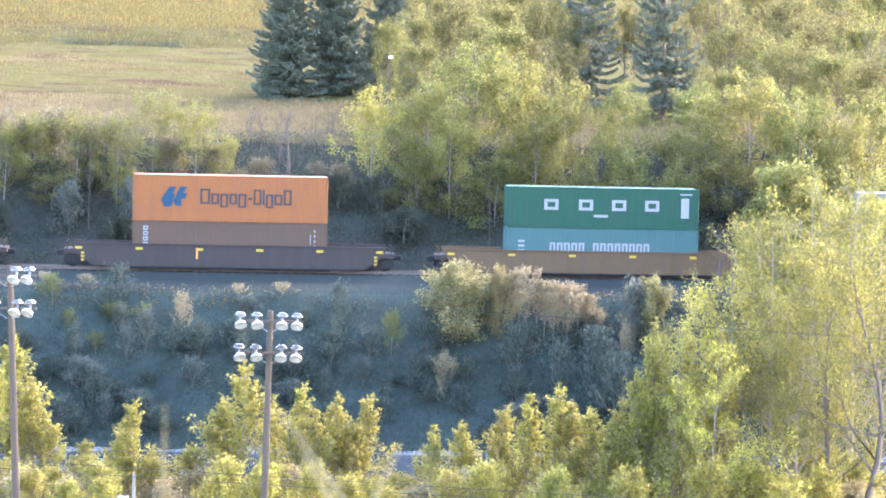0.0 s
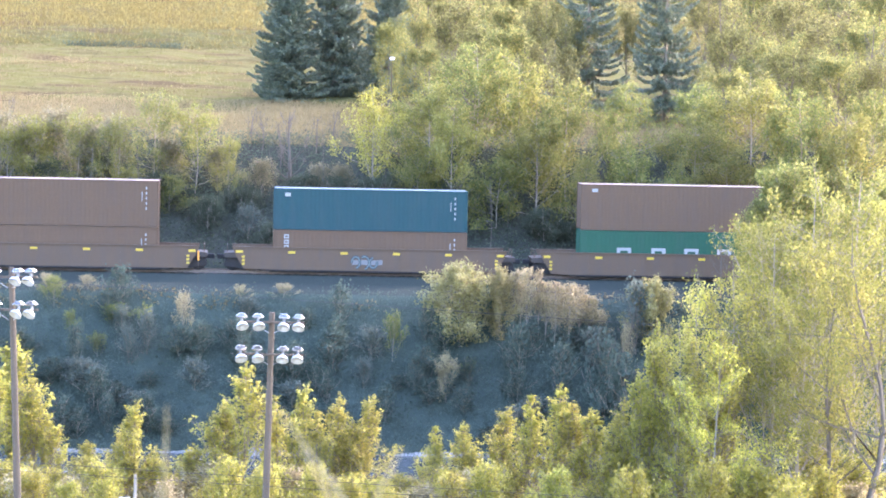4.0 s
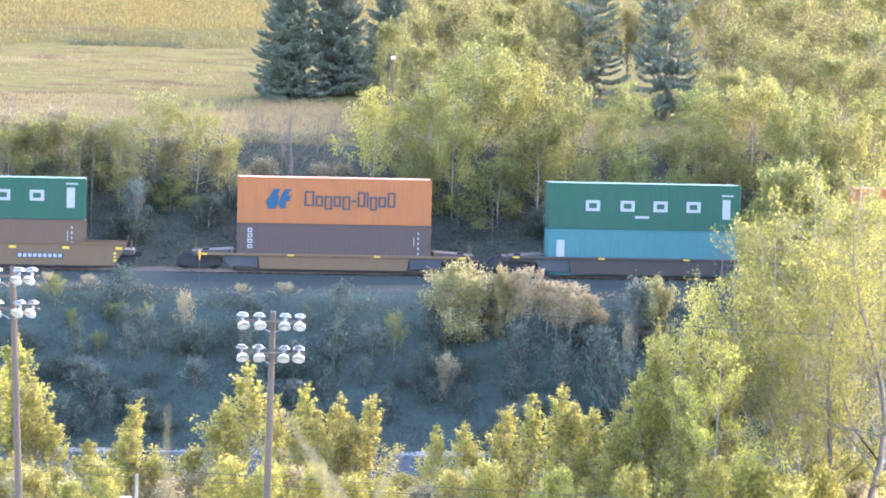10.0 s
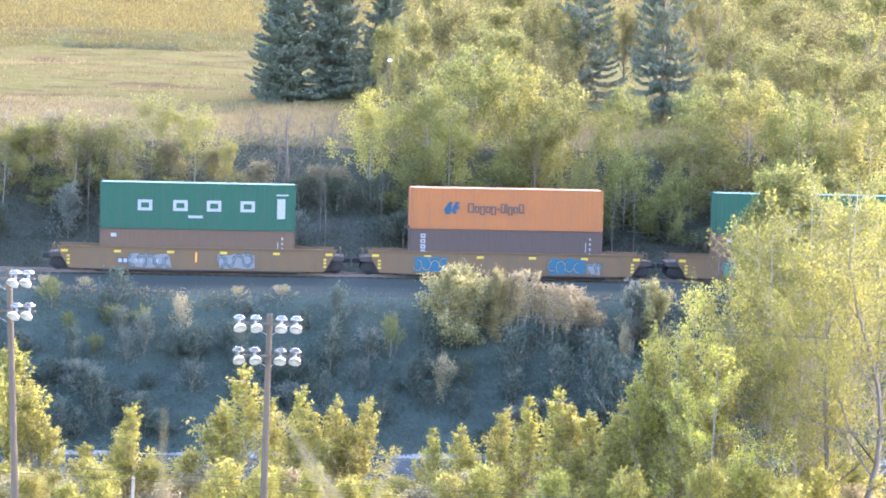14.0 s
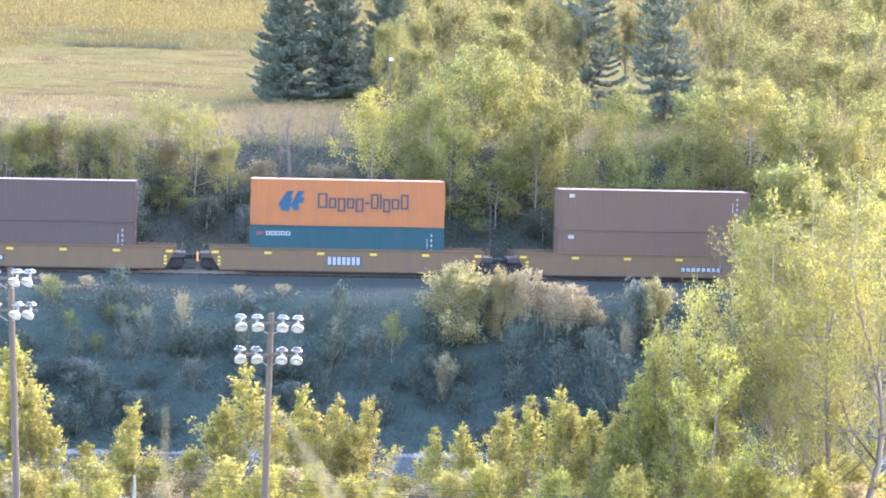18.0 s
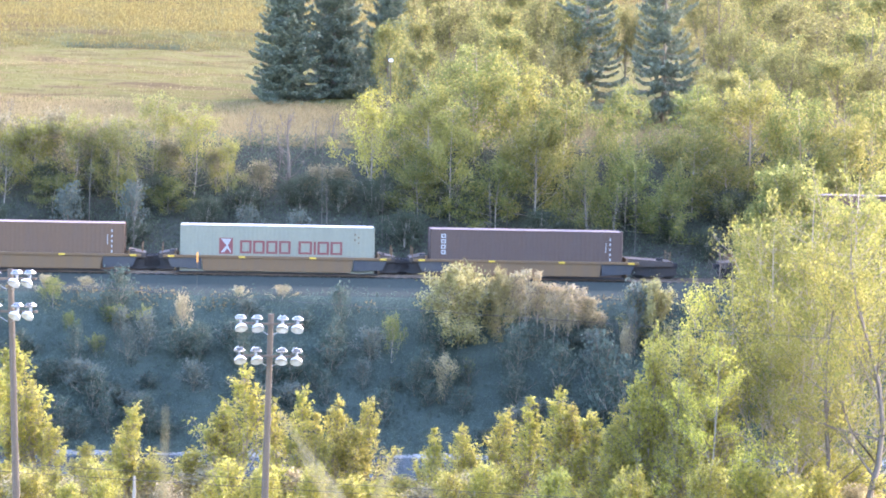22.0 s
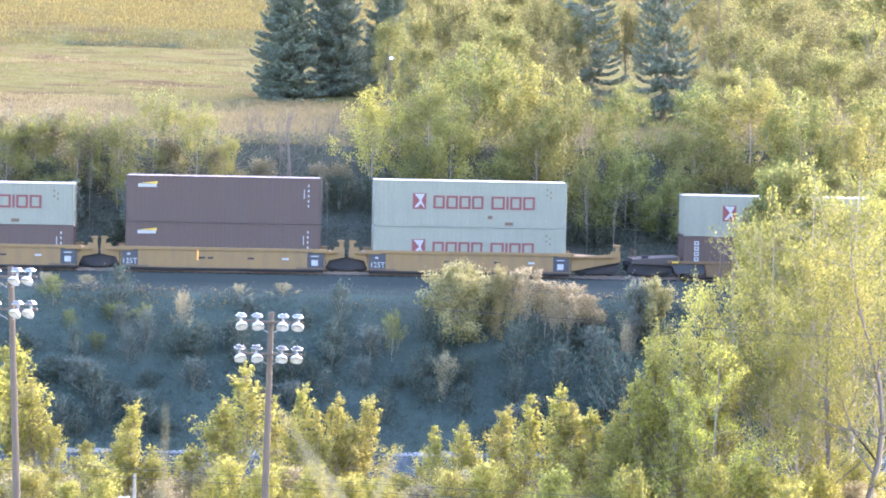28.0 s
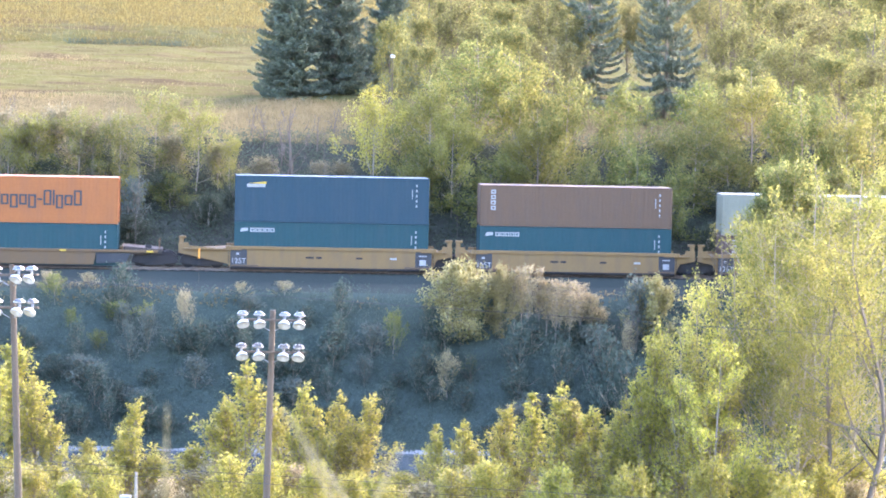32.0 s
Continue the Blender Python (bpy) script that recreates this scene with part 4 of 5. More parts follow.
def container(colour, h):
    """One 12.19 m box: walls, roof, posts, rails, castings and end doors."""
    key = (colour, h)
    m = PAINT[colour]
    ob = new("shipping_container")
    if key in shared:
        for name, me in shared[key]:
            part(name, me, None, ob)
        return ob
    made = [part("side_wall", bm, m, ob) for bm in corrugated(h)]
    roof = bmesh.new()
    low_, line = h - 0.014, []
    for k in range(40):
        x = -HALF + 0.3 + k * 0.297
        line += [(x, low_), (x + 0.03, h - 0.006), (x + 0.13, h - 0.006), (x + 0.16, low_)]
    prism(roof, [(-HALF + 0.05, h - 0.06), (-HALF + 0.05, low_)] + line + [(HALF - 0.05, low_), (HALF - 0.05, h - 0.06)], -WIDE + 0.03, WIDE - 0.03)
    made.append(part("roof", roof, ROOF[colour], ob, "sun-bleached ribbed roof"))
    for sx in (-1, 1):
        for sy in (-1, 1):
            bm = bmesh.new()
            box(bm, *sorted((sx * HALF, sx * (HALF - 0.13))), *sorted((sy * WIDE, sy * (WIDE - 0.1))), 0.118, h - 0.118, 0.035)
            made.append(part("corner_post", bm, m, ob))
            for z in (0.0, h - 0.118):
                bm = bmesh.new()
                box(bm, *sorted((sx * (HALF + 0.004), sx * (HALF - 0.174))), *sorted((sy * (WIDE + 0.004), sy * (WIDE - 0.158))), z, z + 0.118, 0.012)
                made.append(part("corner_casting", bm, m, ob))
    for sy in (-1, 1):
        y = sorted((sy * WIDE, sy * (WIDE - 0.06)))
        made.append(part("top_rail", a_box(-HALF + 0.175, HALF - 0.175, *y, h - 0.1, h - 0.01), m, ob))
        made.append(part("bottom_rail", a_box(-HALF + 0.175, HALF - 0.175, *y, 0.01, 0.16), m, ob))
    made.append(part("end_wall", a_box(-HALF + 0.03, -HALF + 0.08, -WIDE + 0.1, WIDE - 0.1, 0.1, h - 0.1), m, ob))
    for sy in (-1, 1):
        door = bmesh.new()
        box(door, HALF - 0.08, HALF - 0.03, *sorted((sy * 0.01, sy * (WIDE - 0.1))), 0.12, h - 0.1, 0.01)
        for y in (0.3, 0.75):
            rod(door, (HALF - 0.01, sy * y, 0.15), (HALF - 0.01, sy * y, h - 0.12), 0.018, sides=6)
        made.append(part("door", door, m, ob))
    made.append(part("floor", a_box(-HALF + 0.1, HALF - 0.1, -WIDE + 0.06, WIDE - 0.06, 0.03, 0.14), m, ob))
    shared[key] = [(o.name.split(".")[0], o.data) for o in made]
    return ob


FACE = -WIDE - 0.006


def plates(ob, name, shapes, material, label=""):
    """Flat painted shapes on the near side, each a part: outlines in x from the left end and z, or rings of two outlines."""
    for outline in shapes:
        bm = bmesh.new()
        if isinstance(outline[0][0], tuple):
            loops = [[bm.verts.new((x - HALF, y, z)) for x, z in ring] for ring, y in ((outline[0], FACE - 0.004), (outline[1], FACE - 0.004), (outline[1], FACE + 0.02), (outline[0], FACE + 0.02))]
            for a in range(4):
                for k in range(4):
                    p, q = loops[a], loops[(a + 1) % 4]
                    bm.faces.new((p[k], p[(k + 1) % 4], q[(k + 1) % 4], q[k]))
            bmesh.ops.recalc_face_normals(bm, faces=bm.faces)
        else:
            prism(bm, [(x - HALF, z) for x, z in outline], FACE - 0.004, FACE + 0.02)
        part(name, bm, material, ob, label)


def rect(x, z, w, h):
    return [(x, z), (x + w, z), (x + w, z + h), (x, z + h)]


def glyph(x, z, w, h, s):
    """A plain open block that stands for one letter."""
    return [(rect(x, z, w, h), rect(x + s, z + s * 0.9, w - 2 * s, h - 1.8 * s))]


def mark_emblem(ob, small=False):
    k = 0.62 if small else 1.0
    x, z = (2.1, 0.95) if small else (1.75, 0.92)
    a = [(0, 0.45), (0.55, 1.25), (0.95, 1.25), (0.72, 0.82), (0.86, 0.82), (0.66, 0.0), (0.2, 0.0)]
    b = [(0.75, 0.35), (1.2, 1.25), (1.62, 1.25), (1.38, 0.85), (1.62, 0.85), (1.52, 0.5), (1.25, 0.5), (1.3, 0.05), (0.95, 0.05)]
    for n_, o in (("logo", a), ("logo", b)):
        plates(ob, n_, [[(x + p * k, z + q * k) for p, q in o]], PAINT["logoblue"], "blue slanted emblem")
    cx = x + 2.45 * k
    shapes = []
    for w, rise, low_, solid in ((0.62, 0.95, 0, 0), (0.48, 0.66, 0, 0), (0.5, 0.66, 0.2, 0), (0.48, 0.66, 0, 0), (0.5, 0.66, 0.2, 0), (0.3, 0.12, -0.3, 1), (0.5, 0.95, 0, 0), (0.12, 0.95, 0, 1), (0.46, 0.66, 0.2, 0), (0.5, 0.66, 0, 0), (0.5, 0.95, 0, 0)):
        zz = z + (0.2 - low_) * k
        if solid:
            shapes.append(rect(cx, zz, w * k, rise * k))
        else:
            shapes += glyph(cx, zz, w * k, (rise + max(low_, 0)) * k, 0.125 * k)
        cx += (w + 0.075) * k
    plates(ob, "lettering", shapes, PAINT["letterblue"], "dark slate painted blocks")


def mark_wide(ob, sub=True):
    for x in (2.35, 4.55, 6.65, 8.75):
        plates(ob, "lettering", glyph(x, 1.15, 0.9, 0.68, 0.2), WHITE, "white block letter shape")
    plates(ob, "code_panel", [rect(11.05, 0.75, 0.5, 1.25)], WHITE, "white upright code panel")
    plates(ob, "code_mark", [rect(11.0, 2.2, 0.75, 0.09)] + ([rect(5.5, 0.72, 0.9, 0.16)] if sub else []), WHITE)


def mark_red(ob, h):
    z = h * 0.40
    plates(ob, "emblem", [rect(2.45, z - 0.05, 0.85, 1.0)], PAINT["red"], "red square emblem")
    bm = bmesh.new()
    prism(bm, [(x - HALF, q) for x, q in ((2.55, z + 0.9), (2.9, z + 0.5), (2.55, z + 0.05), (2.75, z + 0.05), (2.95, z + 0.3), (3.15, z + 0.05), (3.2, z + 0.05), (3.0, z + 0.5), (3.2, z + 0.9))], FACE - 0.010, FACE)
    part("emblem_figure", bm, WHITE, ob)
    shapes, cx = [], 3.75
    for k, w in enumerate((0.72, 0.72, 0.7, 0.72, 0.4, 0.85, 0.14, 0.72, 0.74)):
        if k == 4:
            cx += w
            continue
        shapes += glyph(cx, z, w, 0.82, 0.14) if w > 0.2 else [rect(cx, z, w, 0.82)]
        cx += w + 0.10
    plates(ob, "lettering", shapes, PAINT["red"], "red painted blocks")
    plates(ob, "rust_patch", [rect(10.9 + 0.23 * (k % 2), h - 0.5 - 0.17 * k, 0.09, 0.10) for k in range(4)] + [rect(7.2, 0.55, 0.3, 0.2), rect(8.3, 0.16, 0.5, 0.2)], PAINT["brown"])


def mark_codes(ob, h, left=True, colour=None):
    """Small upright code marks at the right end and, on some boxes, a vertical word at the left end."""
    m = colour or WHITE
    plates(ob, "code_mark", [rect(11.35, h - 0.55 - 0.32 * k, 0.09, 0.16) for k in range(5)] + [rect(11.1, h - 1.3, 0.05, 0.6)], m)
    if left:
        plates(ob, "lettering", [q for k in range(4) for q in glyph(0.68, h - 0.55 - 0.34 * k, 0.3, 0.26, 0.08)], m, "white upright blocks")


def mark_label(ob, h):
    plates(ob, "label_plate", [rect(0.75, h - 0.72, 1.15, 0.2)], WHITE, "white and yellow label")
    plates(ob, "label_stripe", [[(0.85, h - 0.48), (1.95, h - 0.52), (1.95, h - 0.36)]], YELLOWMARK)


def mark_word(ob, h, red=False):
    plates(ob, "emblem", [[(0.35, h - 0.62), (0.85, h - 0.55), (0.85, h - 0.38), (0.45, h - 0.38)]], PAINT["red"] if red else WHITE)
    plates(ob, "lettering", [q for k in range(5) for q in glyph(1.0 + 0.31 * k, h - 0.62, 0.27, 0.26, 0.07)], WHITE, "small white blocks")


def mark_shipping(ob):
    cx = 2.75
    shapes = []
    for k in range(14):
        if k == 5:
            cx += 0.45
            continue
        shapes += glyph(cx, 1.28, 0.36, 0.72, 0.12)
        cx += 0.46
    plates(ob, "lettering", shapes, WHITE, "white block letter shapes")
    plates(ob, "code_mark", [rect(0.75, 1.4 + 0.3 * k, 0.4, 0.14) for k in range(3)], WHITE)


def box_with(colour, h, style, label):
    ob = container(colour, h)
    if style == "emblem_wide":
        mark_emblem(ob)
    elif style == "emblem_small":
        mark_emblem(ob, True)
    elif style == "wide":
        mark_wide(ob)
    elif style == "red_blocks":
        mark_red(ob, h)
    elif style == "label":
        mark_label(ob, h)
        mark_codes(ob, h, False)
    elif style in ("word", "red_word"):
        mark_word(ob, h, style == "red_word")
        mark_codes(ob, h, False)
    elif style == "shipping":
        mark_shipping(ob)
    elif style == "panel":
        plates(ob, "code_panel", [rect(0.55, 0.5, 0.5, 1.7)], WHITE, "white upright panel")
    elif style == "plain":
        mark_codes(ob, h, False)
        plates(ob, "emblem", [rect(0.7, h - 0.5, 0.35, 0.22)], WHITE)
    elif style == "codes":
        mark_codes(ob, h)
    return tagged(ob, label, "shipping container", "containers on the train")


# ---- well wagons ----
def truck(parent, x):
    """A two-axle truck under a wagon end."""
    t = new("truck")
    t.parent = parent
    t.location.x = x
    for sy in (-1, 1):
        bm = bmesh.new()
        prism(bm, [(-1.45, 0.3), (-1.35, 0.7), (-1.0, 0.95), (-0.4, 1.02), (0.4, 1.02), (1.0, 0.95), (1.35, 0.7), (1.45, 0.3), (0.8, 0.24), (0.35, 0.12), (-0.35, 0.12), (-0.8, 0.24)], sy * 1.0 - 0.07, sy * 1.0 + 0.07)
        part("side_frame", bm, RUNGEAR, t)
    part("bolster", a_box(-0.25, 0.25, -1.1, 1.1, 0.45, 0.8), RUNGEAR, t)
    for wx in (-0.9, 0.9):
        bm = bmesh.new()
        rod(bm, (wx, -0.95, 0.46), (wx, 0.95, 0.46), 0.08)
        for sy in (-1, 1):
            rod(bm, (wx, sy * 0.68, 0.46), (wx, sy * 0.82, 0.46), 0.46, sides=24)
        part("wheelset", bm, RUNGEAR, t)
    return t


def chamfered(half, z0, z1, run):
    return [(-half + run, z0), (half - run, z0), (half - 0.25, z0 + 0.55 * (z1 - z0)), (half, z1 - 0.12), (half, z1), (-half, z1), (-half, z1 - 0.12), (-half + 0.25, z0 + 0.55 * (z1 - z0))]


def wagon(style, colour, total, label, marks=(), outer=0):
    """A well wagon: sides, chords, end platforms, trucks and couplers; x runs along it."""
    ob = new("well_wagon")
    m = PAINT[colour]
    half = total / 2
    if style == "flush":
        top = 1.48
        for sy in (-1, 1):
            part("side_sill", prism(bmesh.new(), chamfered(half - 1.0, 0.14, top, 1.3 if colour == "dark" else 0.7), sy * 1.40 - 0.05, sy * 1.40 + 0.05), m, ob)
            part("top_chord", a_box(-half + 0.95, half - 0.95, sy * 1.42 - 0.1, sy * 1.42 + 0.1, top, top + 0.07), m, ob)
            part("bottom_chord", a_box(-half + 2.8, half - 2.8, sy * 1.42 - 0.09, sy * 1.42 + 0.09, 0.06, 0.14), RUNGEAR, ob)
            for k in range(9):
                x = -half + 2.2 + k * (total - 4.4) / 8
                part("side_rib", a_box(x - 0.05, x + 0.05, sy * 1.46 - 0.02, sy * 1.46 + 0.02, 0.2, top - 0.02), m, ob)
        for k in range(6):
            x = -half + 1.4 + k * (total - 2.8) / 5
            part("reflector", a_box(x - 0.22, x + 0.22, -1.49, -1.465, top - 0.32, top - 0.17), YELLOWMARK, ob)
        for sx in (-1, 1):
            for k in range(3):
                z = 0.85 - 0.22 * k
                part("reflector", a_box(sx * (half - 1.65) - 0.09, sx * (half - 1.65) + 0.09, -1.475, -1.445, z, z + 0.13), YELLOWMARK, ob)
    elif style == "chord":
        top = 1.08 if colour != "dark" else 1.2
        for sy in (-1, 1):
            part("top_chord", a_box(-half + 0.7, half - 0.7, sy * 1.42 - 0.1, sy * 1.42 + 0.1, top - 0.17, top, bevel=0.02), m, ob)
            part("side_sill", prism(bmesh.new(), [(-4.6, 0.12), (4.6, 0.12), (4.75, top - 0.17), (-4.75, top - 0.17)], sy * 1.40 - 0.05, sy * 1.40 + 0.05), m, ob)
            for sx in (-1, 1):
                part("end_side", prism(bmesh.new(), [(sx * 4.76, 0.2), (sx * 6.6, 0.3), (sx * 6.9, top - 0.17), (sx * 4.76, top - 0.17)], sy * 1.37 - 0.04, sy * 1.37 + 0.04), BLACKPAINT, ob)
        for k in range(4):
            x = -half + 1.2 + k * (total - 2.4) / 3
            part("reflector", a_box(x - 0.2, x + 0.2, -1.55, -1.525, top - 0.14, top - 0.03), YELLOWMARK, ob)
    else:
        top = 1.44
        for sy in (-1, 1):
            part("top_chord", a_box(-6.6, 6.6, sy * 1.42 - 0.1, sy * 1.42 + 0.1, top - 0.2, top, bevel=0.02), m, ob)
            part("side_sill", a_box(-5.28, 5.28, sy * 1.40 - 0.05, sy * 1.40 + 0.05, 0.16, top - 0.2), m, ob)
            part("bottom_chord", a_box(-6.3, 6.3, sy * 1.42 - 0.09, sy * 1.42 + 0.09, 0.05, 0.16), RUNGEAR, ob)
            for sx in (-1, 1):
                part("end_panel", a_box(*sorted((sx * 5.29, sx * 6.3)), sy * 1.43 - 0.05, sy * 1.43 + 0.05, 0.16, top - 0.12), BLACKPAINT, ob, "black stencilled end panel")
        text = bpy.data.curves.new("stencil", "FONT")
        text.body, text.size, text.extrude, text.align_x, text.align_y = "125T", 0.46, 0.004, "CENTER", "CENTER"
        st = new("stencil", text)
        st.data.materials.append(WHITE)
        st.parent = ob
        st.matrix_basis = pose(-5.8, -1.488, 0.5, 90)
        part("stencil_mark", a_box(5.5, 6.0, -1.492, -1.478, 0.95, 1.02), WHITE, ob)
        part("stencil_mark", a_box(5.55, 5.95, -1.492, -1.478, 0.4, 0.75), GREYMETAL, ob)
        part("stencil_mark", a_box(-5.95, -5.75, -1.492, -1.478, 0.9, 1.02), WHITE, ob)
        for x, w, mat in ((-1.6, 0.5, RUNGEAR), (-0.95, 0.35, RUNGEAR), (1.55, 0.4, RUNGEAR), (3.7, 0.42, WHITE)):
            part("reporting_mark", a_box(x, x + w, -1.462, -1.448, 0.72, 0.84), mat, ob)
        for x0 in (-6.25, 4.6):
            part("step_sill", a_box(x0, x0 + 1.65, -1.56, -1.51, 0.18, 0.28), PAINT["rust"], ob)
    part("well_floor", a_box(-6.3, 6.3, -1.35, 1.35, -0.03, 0.04), RUNGEAR, ob)
    inner = half
    for sx in (-1, 1):
        half = inner + (1.95 if sx == outer else 0.0)
        ends = bmesh.new()
        prism(ends, [(sx * 6.45, 0.75), (sx * (half - 0.45), 0.85), (sx * (half - 0.45), 1.12), (sx * 6.45, 1.3)], -1.3, 1.3)
        # Except on articulated wagons, dark paint stands in for tree shade here.
        part("end_platform", ends, PAINT["yellow"] if style == "articulated" else PAINT["dark"], ob)
        part("bulkhead", a_box(*sorted((sx * 6.32, sx * 6.42)), -1.38, 1.38, 0.12, 1.3), m, ob)
        rail = bmesh.new()
        x = sx * (half - 0.65)
        if style == "articulated":
            box(rail, *sorted((sx * (half - 0.42), sx * (half - 0.14))), -1.32, -1.1, 1.1, 1.98, 0.03)
            box(rail, *sorted((sx * (half - 0.55), sx * (half - 0.1))), -1.36, -1.08, 1.86, 2.02, 0.03)
            part("end_post", rail, m, ob)
            cheek = bmesh.new()
            prism(cheek, [(sx * 6.45, 0.3), (sx * (half - 1.05), 0.75), (sx * (half - 0.1), 0.95), (sx * (half - 0.1), 1.55), (sx * (half - 0.7), 1.62), (sx * (half - 0.75), 1.42), (sx * 6.45, 1.2)], -1.34, -1.28)
            part("end_cheek", cheek, m, ob)
            part("walkway", a_box(*sorted((sx * 5.6, sx * (half - 0.45))), -1.58, -1.36, 1.2, 1.26), m, ob)
        else:
            for a in (-1.25, -0.6, 0.6, 1.25):
                rod(rail, (x, a, 1.05), (x, a, 1.75 if style == "chord" else 1.6), 0.02, sides=6)
            rod(rail, (x, -1.25, 1.6), (x, 1.25, 1.6), 0.02, sides=6)
            part("handrail", rail, m, ob)
            part("brake_gear", a_box(*sorted((sx * (half - 1.5), sx * (half - 1.1))), -1.0, -0.6, 1.0, 1.35, bevel=0.03), RUNGEAR, ob)
        part("coupler", a_box(*sorted((sx * (half - 0.5), sx * (half - 0.01))), -0.16, 0.16, 0.68, 0.98, bevel=0.03), RUNGEAR, ob)
        if sx == outer:
            truck(ob, sx * (half - 1.6))
        elif style == "articulated":
            if sx < 0:
                truck(ob, -half)
        else:
            truck(ob, sx * (half - 1.9) if style == "flush" else sx * (half - 0.9))
    for x, z, w, h, mat_name in marks:
        rng = random.Random(int(x * 10) + 77)
        k = max(4, int(w / 0.3))
        if mat_name == "white":
            part("mark_panel", a_box(x - 0.06, x + w + 0.02, -1.474, -1.45, z - 0.06, z + h + 0.06), BLACKPAINT, ob)
            for q in range(k):
                part("reporting_mark", a_box(x + w * q / k, x + w * (q + 0.7) / k, -1.494, -1.45, z, z + h), WHITE, ob)
            continue
        upper = [(x + w * (q + rng.uniform(0.2, 0.8)) / k, z + h * rng.uniform(0.86, 1.0)) for q in range(k)]
        lower_ = [(x + w * (q + rng.uniform(0.2, 0.8)) / k, z + h * rng.uniform(0.0, 0.12)) for q in range(k)]
        part("graffiti", prism(bmesh.new(), lower_ + upper[::-1], -1.494 if style == "flush" else -1.50, -1.45), PAINT[mat_name], ob, "sprayed graffiti patch")
        if mat_name == "tan":
            continue
        outline, fill = (PAINT["graffiti_outline"], PAINT["graffiti_pale"])
        for q in range(max(2, int(w / 0.55))):
            cx, cz, rr = x + 0.3 + q * 0.55, z + h * rng.uniform(0.4, 0.6), rng.uniform(0.2, 0.3)
            start, sweep = rng.uniform(0, 6.28), rng.uniform(3.2, 5.2)
            for mat_, depth, wide in ((outline, -1.498, 0.075), (fill, -1.503, 0.03)):
                arc = [(start + sweep * a / 9) for a in range(10)]
                ring = [(cx + (rr + wide) * math.cos(a), cz + (rr + wide) * 1.3 * math.sin(a)) for a in arc] + [(cx + (rr - wide) * math.cos(a), cz + (rr - wide) * 1.3 * math.sin(a)) for a in arc[::-1]]
                part("graffiti_stroke", prism(bmesh.new(), ring, depth, -1.46), mat_, ob)
    return tagged(ob, label, "railway wagon", "well wagons of the train")


# the train, front to back: middle of each unit along the track at the start; wagon; lower box, upper box
UNITS = [
    (32.6, "flush", "tan", 22.0, ("brown", 2.9, "plain"), ("white", 2.59, "none")),
    (10.05, "flush", "tan", 22.0, ("teal", 2.9, "shipping"), ("green", 2.59, "wide")),
    (-13.43, "flush", "dark", 21.6, ("brown", 2.9, "codes"), ("orange", 2.9, "emblem_wide")),
    (-36.44, "flush", "rust", 19.2, ("green", 2.9, "wide"), ("brown", 2.9, "plain")),
    (-55.79, "flush", "rust", 19.2, ("brown", 2.59, "codes"), ("seablue", 2.59, "plain")),
    (-75.14, "flush", "rust", 19.2, ("brown", 2.59, "plain"), ("brown", 2.9, "codes")),
    (-96.67, "chord", "tan", 18.6, ("maroon", 2.9, "label"), ("orange", 2.9, "emblem_wide")),
    (-116.27, "chord", "dark", 18.6, ("cyan", 2.9, "panel"), ("green", 2.9, "wide")),
    (-135.87, "chord", "tan", 18.6, ("maroon", 2.9, "codes"), ("orange", 2.9, "emblem_wide")),
    (-157.53, "flush", "tan", 19.3, ("brown", 2.9, "plain"), ("green", 2.59, "wide")),
    (-176.96, "flush", "tan", 19.3, ("maroon", 2.9, "codes"), ("orange", 2.59, "emblem_small")),
    (-196.37, "flush", "tan", 19.3, ("brown", 2.59, "plain"), ("green", 2.9, "wide")),
    (-220.02, "flush", "tan", 19.3, ("brown", 2.9, "plain"), ("brown", 2.59, "plain")),
    (-239.38, "flush", "tan", 19.3, ("seablue", 2.9, "red_word"), ("orange", 2.9, "emblem_wide")),
    (-258.73, "flush", "tan", 19.3, ("maroon", 2.9, "codes"), ("maroon", 2.59, "none")),
    (-280.41, "chord", "tan", 15.68, ("maroon", 2.9, "codes"), None),
    (-296.10, "chord", "tan", 15.68, ("white", 2.9, "red_blocks"), None),
    (-311.74, "chord", "tan", 15.68, ("brown", 2.9, "plain"), None),
    (-327.41, "chord", "tan", 15.68, ("white", 2.9, "red_blocks"), None),
    (-343.13, "chord", "tan", 15.68, ("maroon", 2.59, "codes"), ("white", 2.59, "red_blocks")),
    (-362.81, "articulated", "yellow", 15.42, ("white", 2.9, "red_blocks"), ("white", 2.9, "red_blocks")),
    (-378.30, "articulated", "yellow", 15.42, ("maroon", 2.9, "label"), ("maroon", 2.9, "label")),
    (-393.69, "articulated", "yellow", 15.42, ("maroon", 2.59, "codes"), ("white", 2.59, "red_blocks")),
    (-409.08, "articulated", "yellow", 15.42, ("seablue", 2.9, "word"), ("brown", 2.59, "codes")),
    (-424.49, "articulated", "yellow", 15.42, ("seablue", 2.9, "word"), ("blue", 2.9, "label")),
    (-443.92, "chord", "tan", 18.6, ("seablue", 2.59, "label"), ("orange", 2.9, "emblem_wide")),
]
COLOURS = {"orange": "bright orange", "maroon": "dark maroon", "brown": "red-brown", "green": "dark green", "teal": "pale teal", "cyan": "turquoise", "blue": "deep blue", "seablue": "petrol blue", "white": "off-white"}
STYLES = {"emblem_wide": "blue emblem and dark lettering", "emblem_small": "small emblem and dark lettering", "wide": "white block lettering", "red_blocks": "red emblem and red lettering", "label": "white and yellow label",
          "word": "small white lettering", "red_word": "small red and white marks", "shipping": "large white lettering", "panel": "white upright panel", "plain": "small white marks", "codes": "white upright marks", "none": "no lettering"}
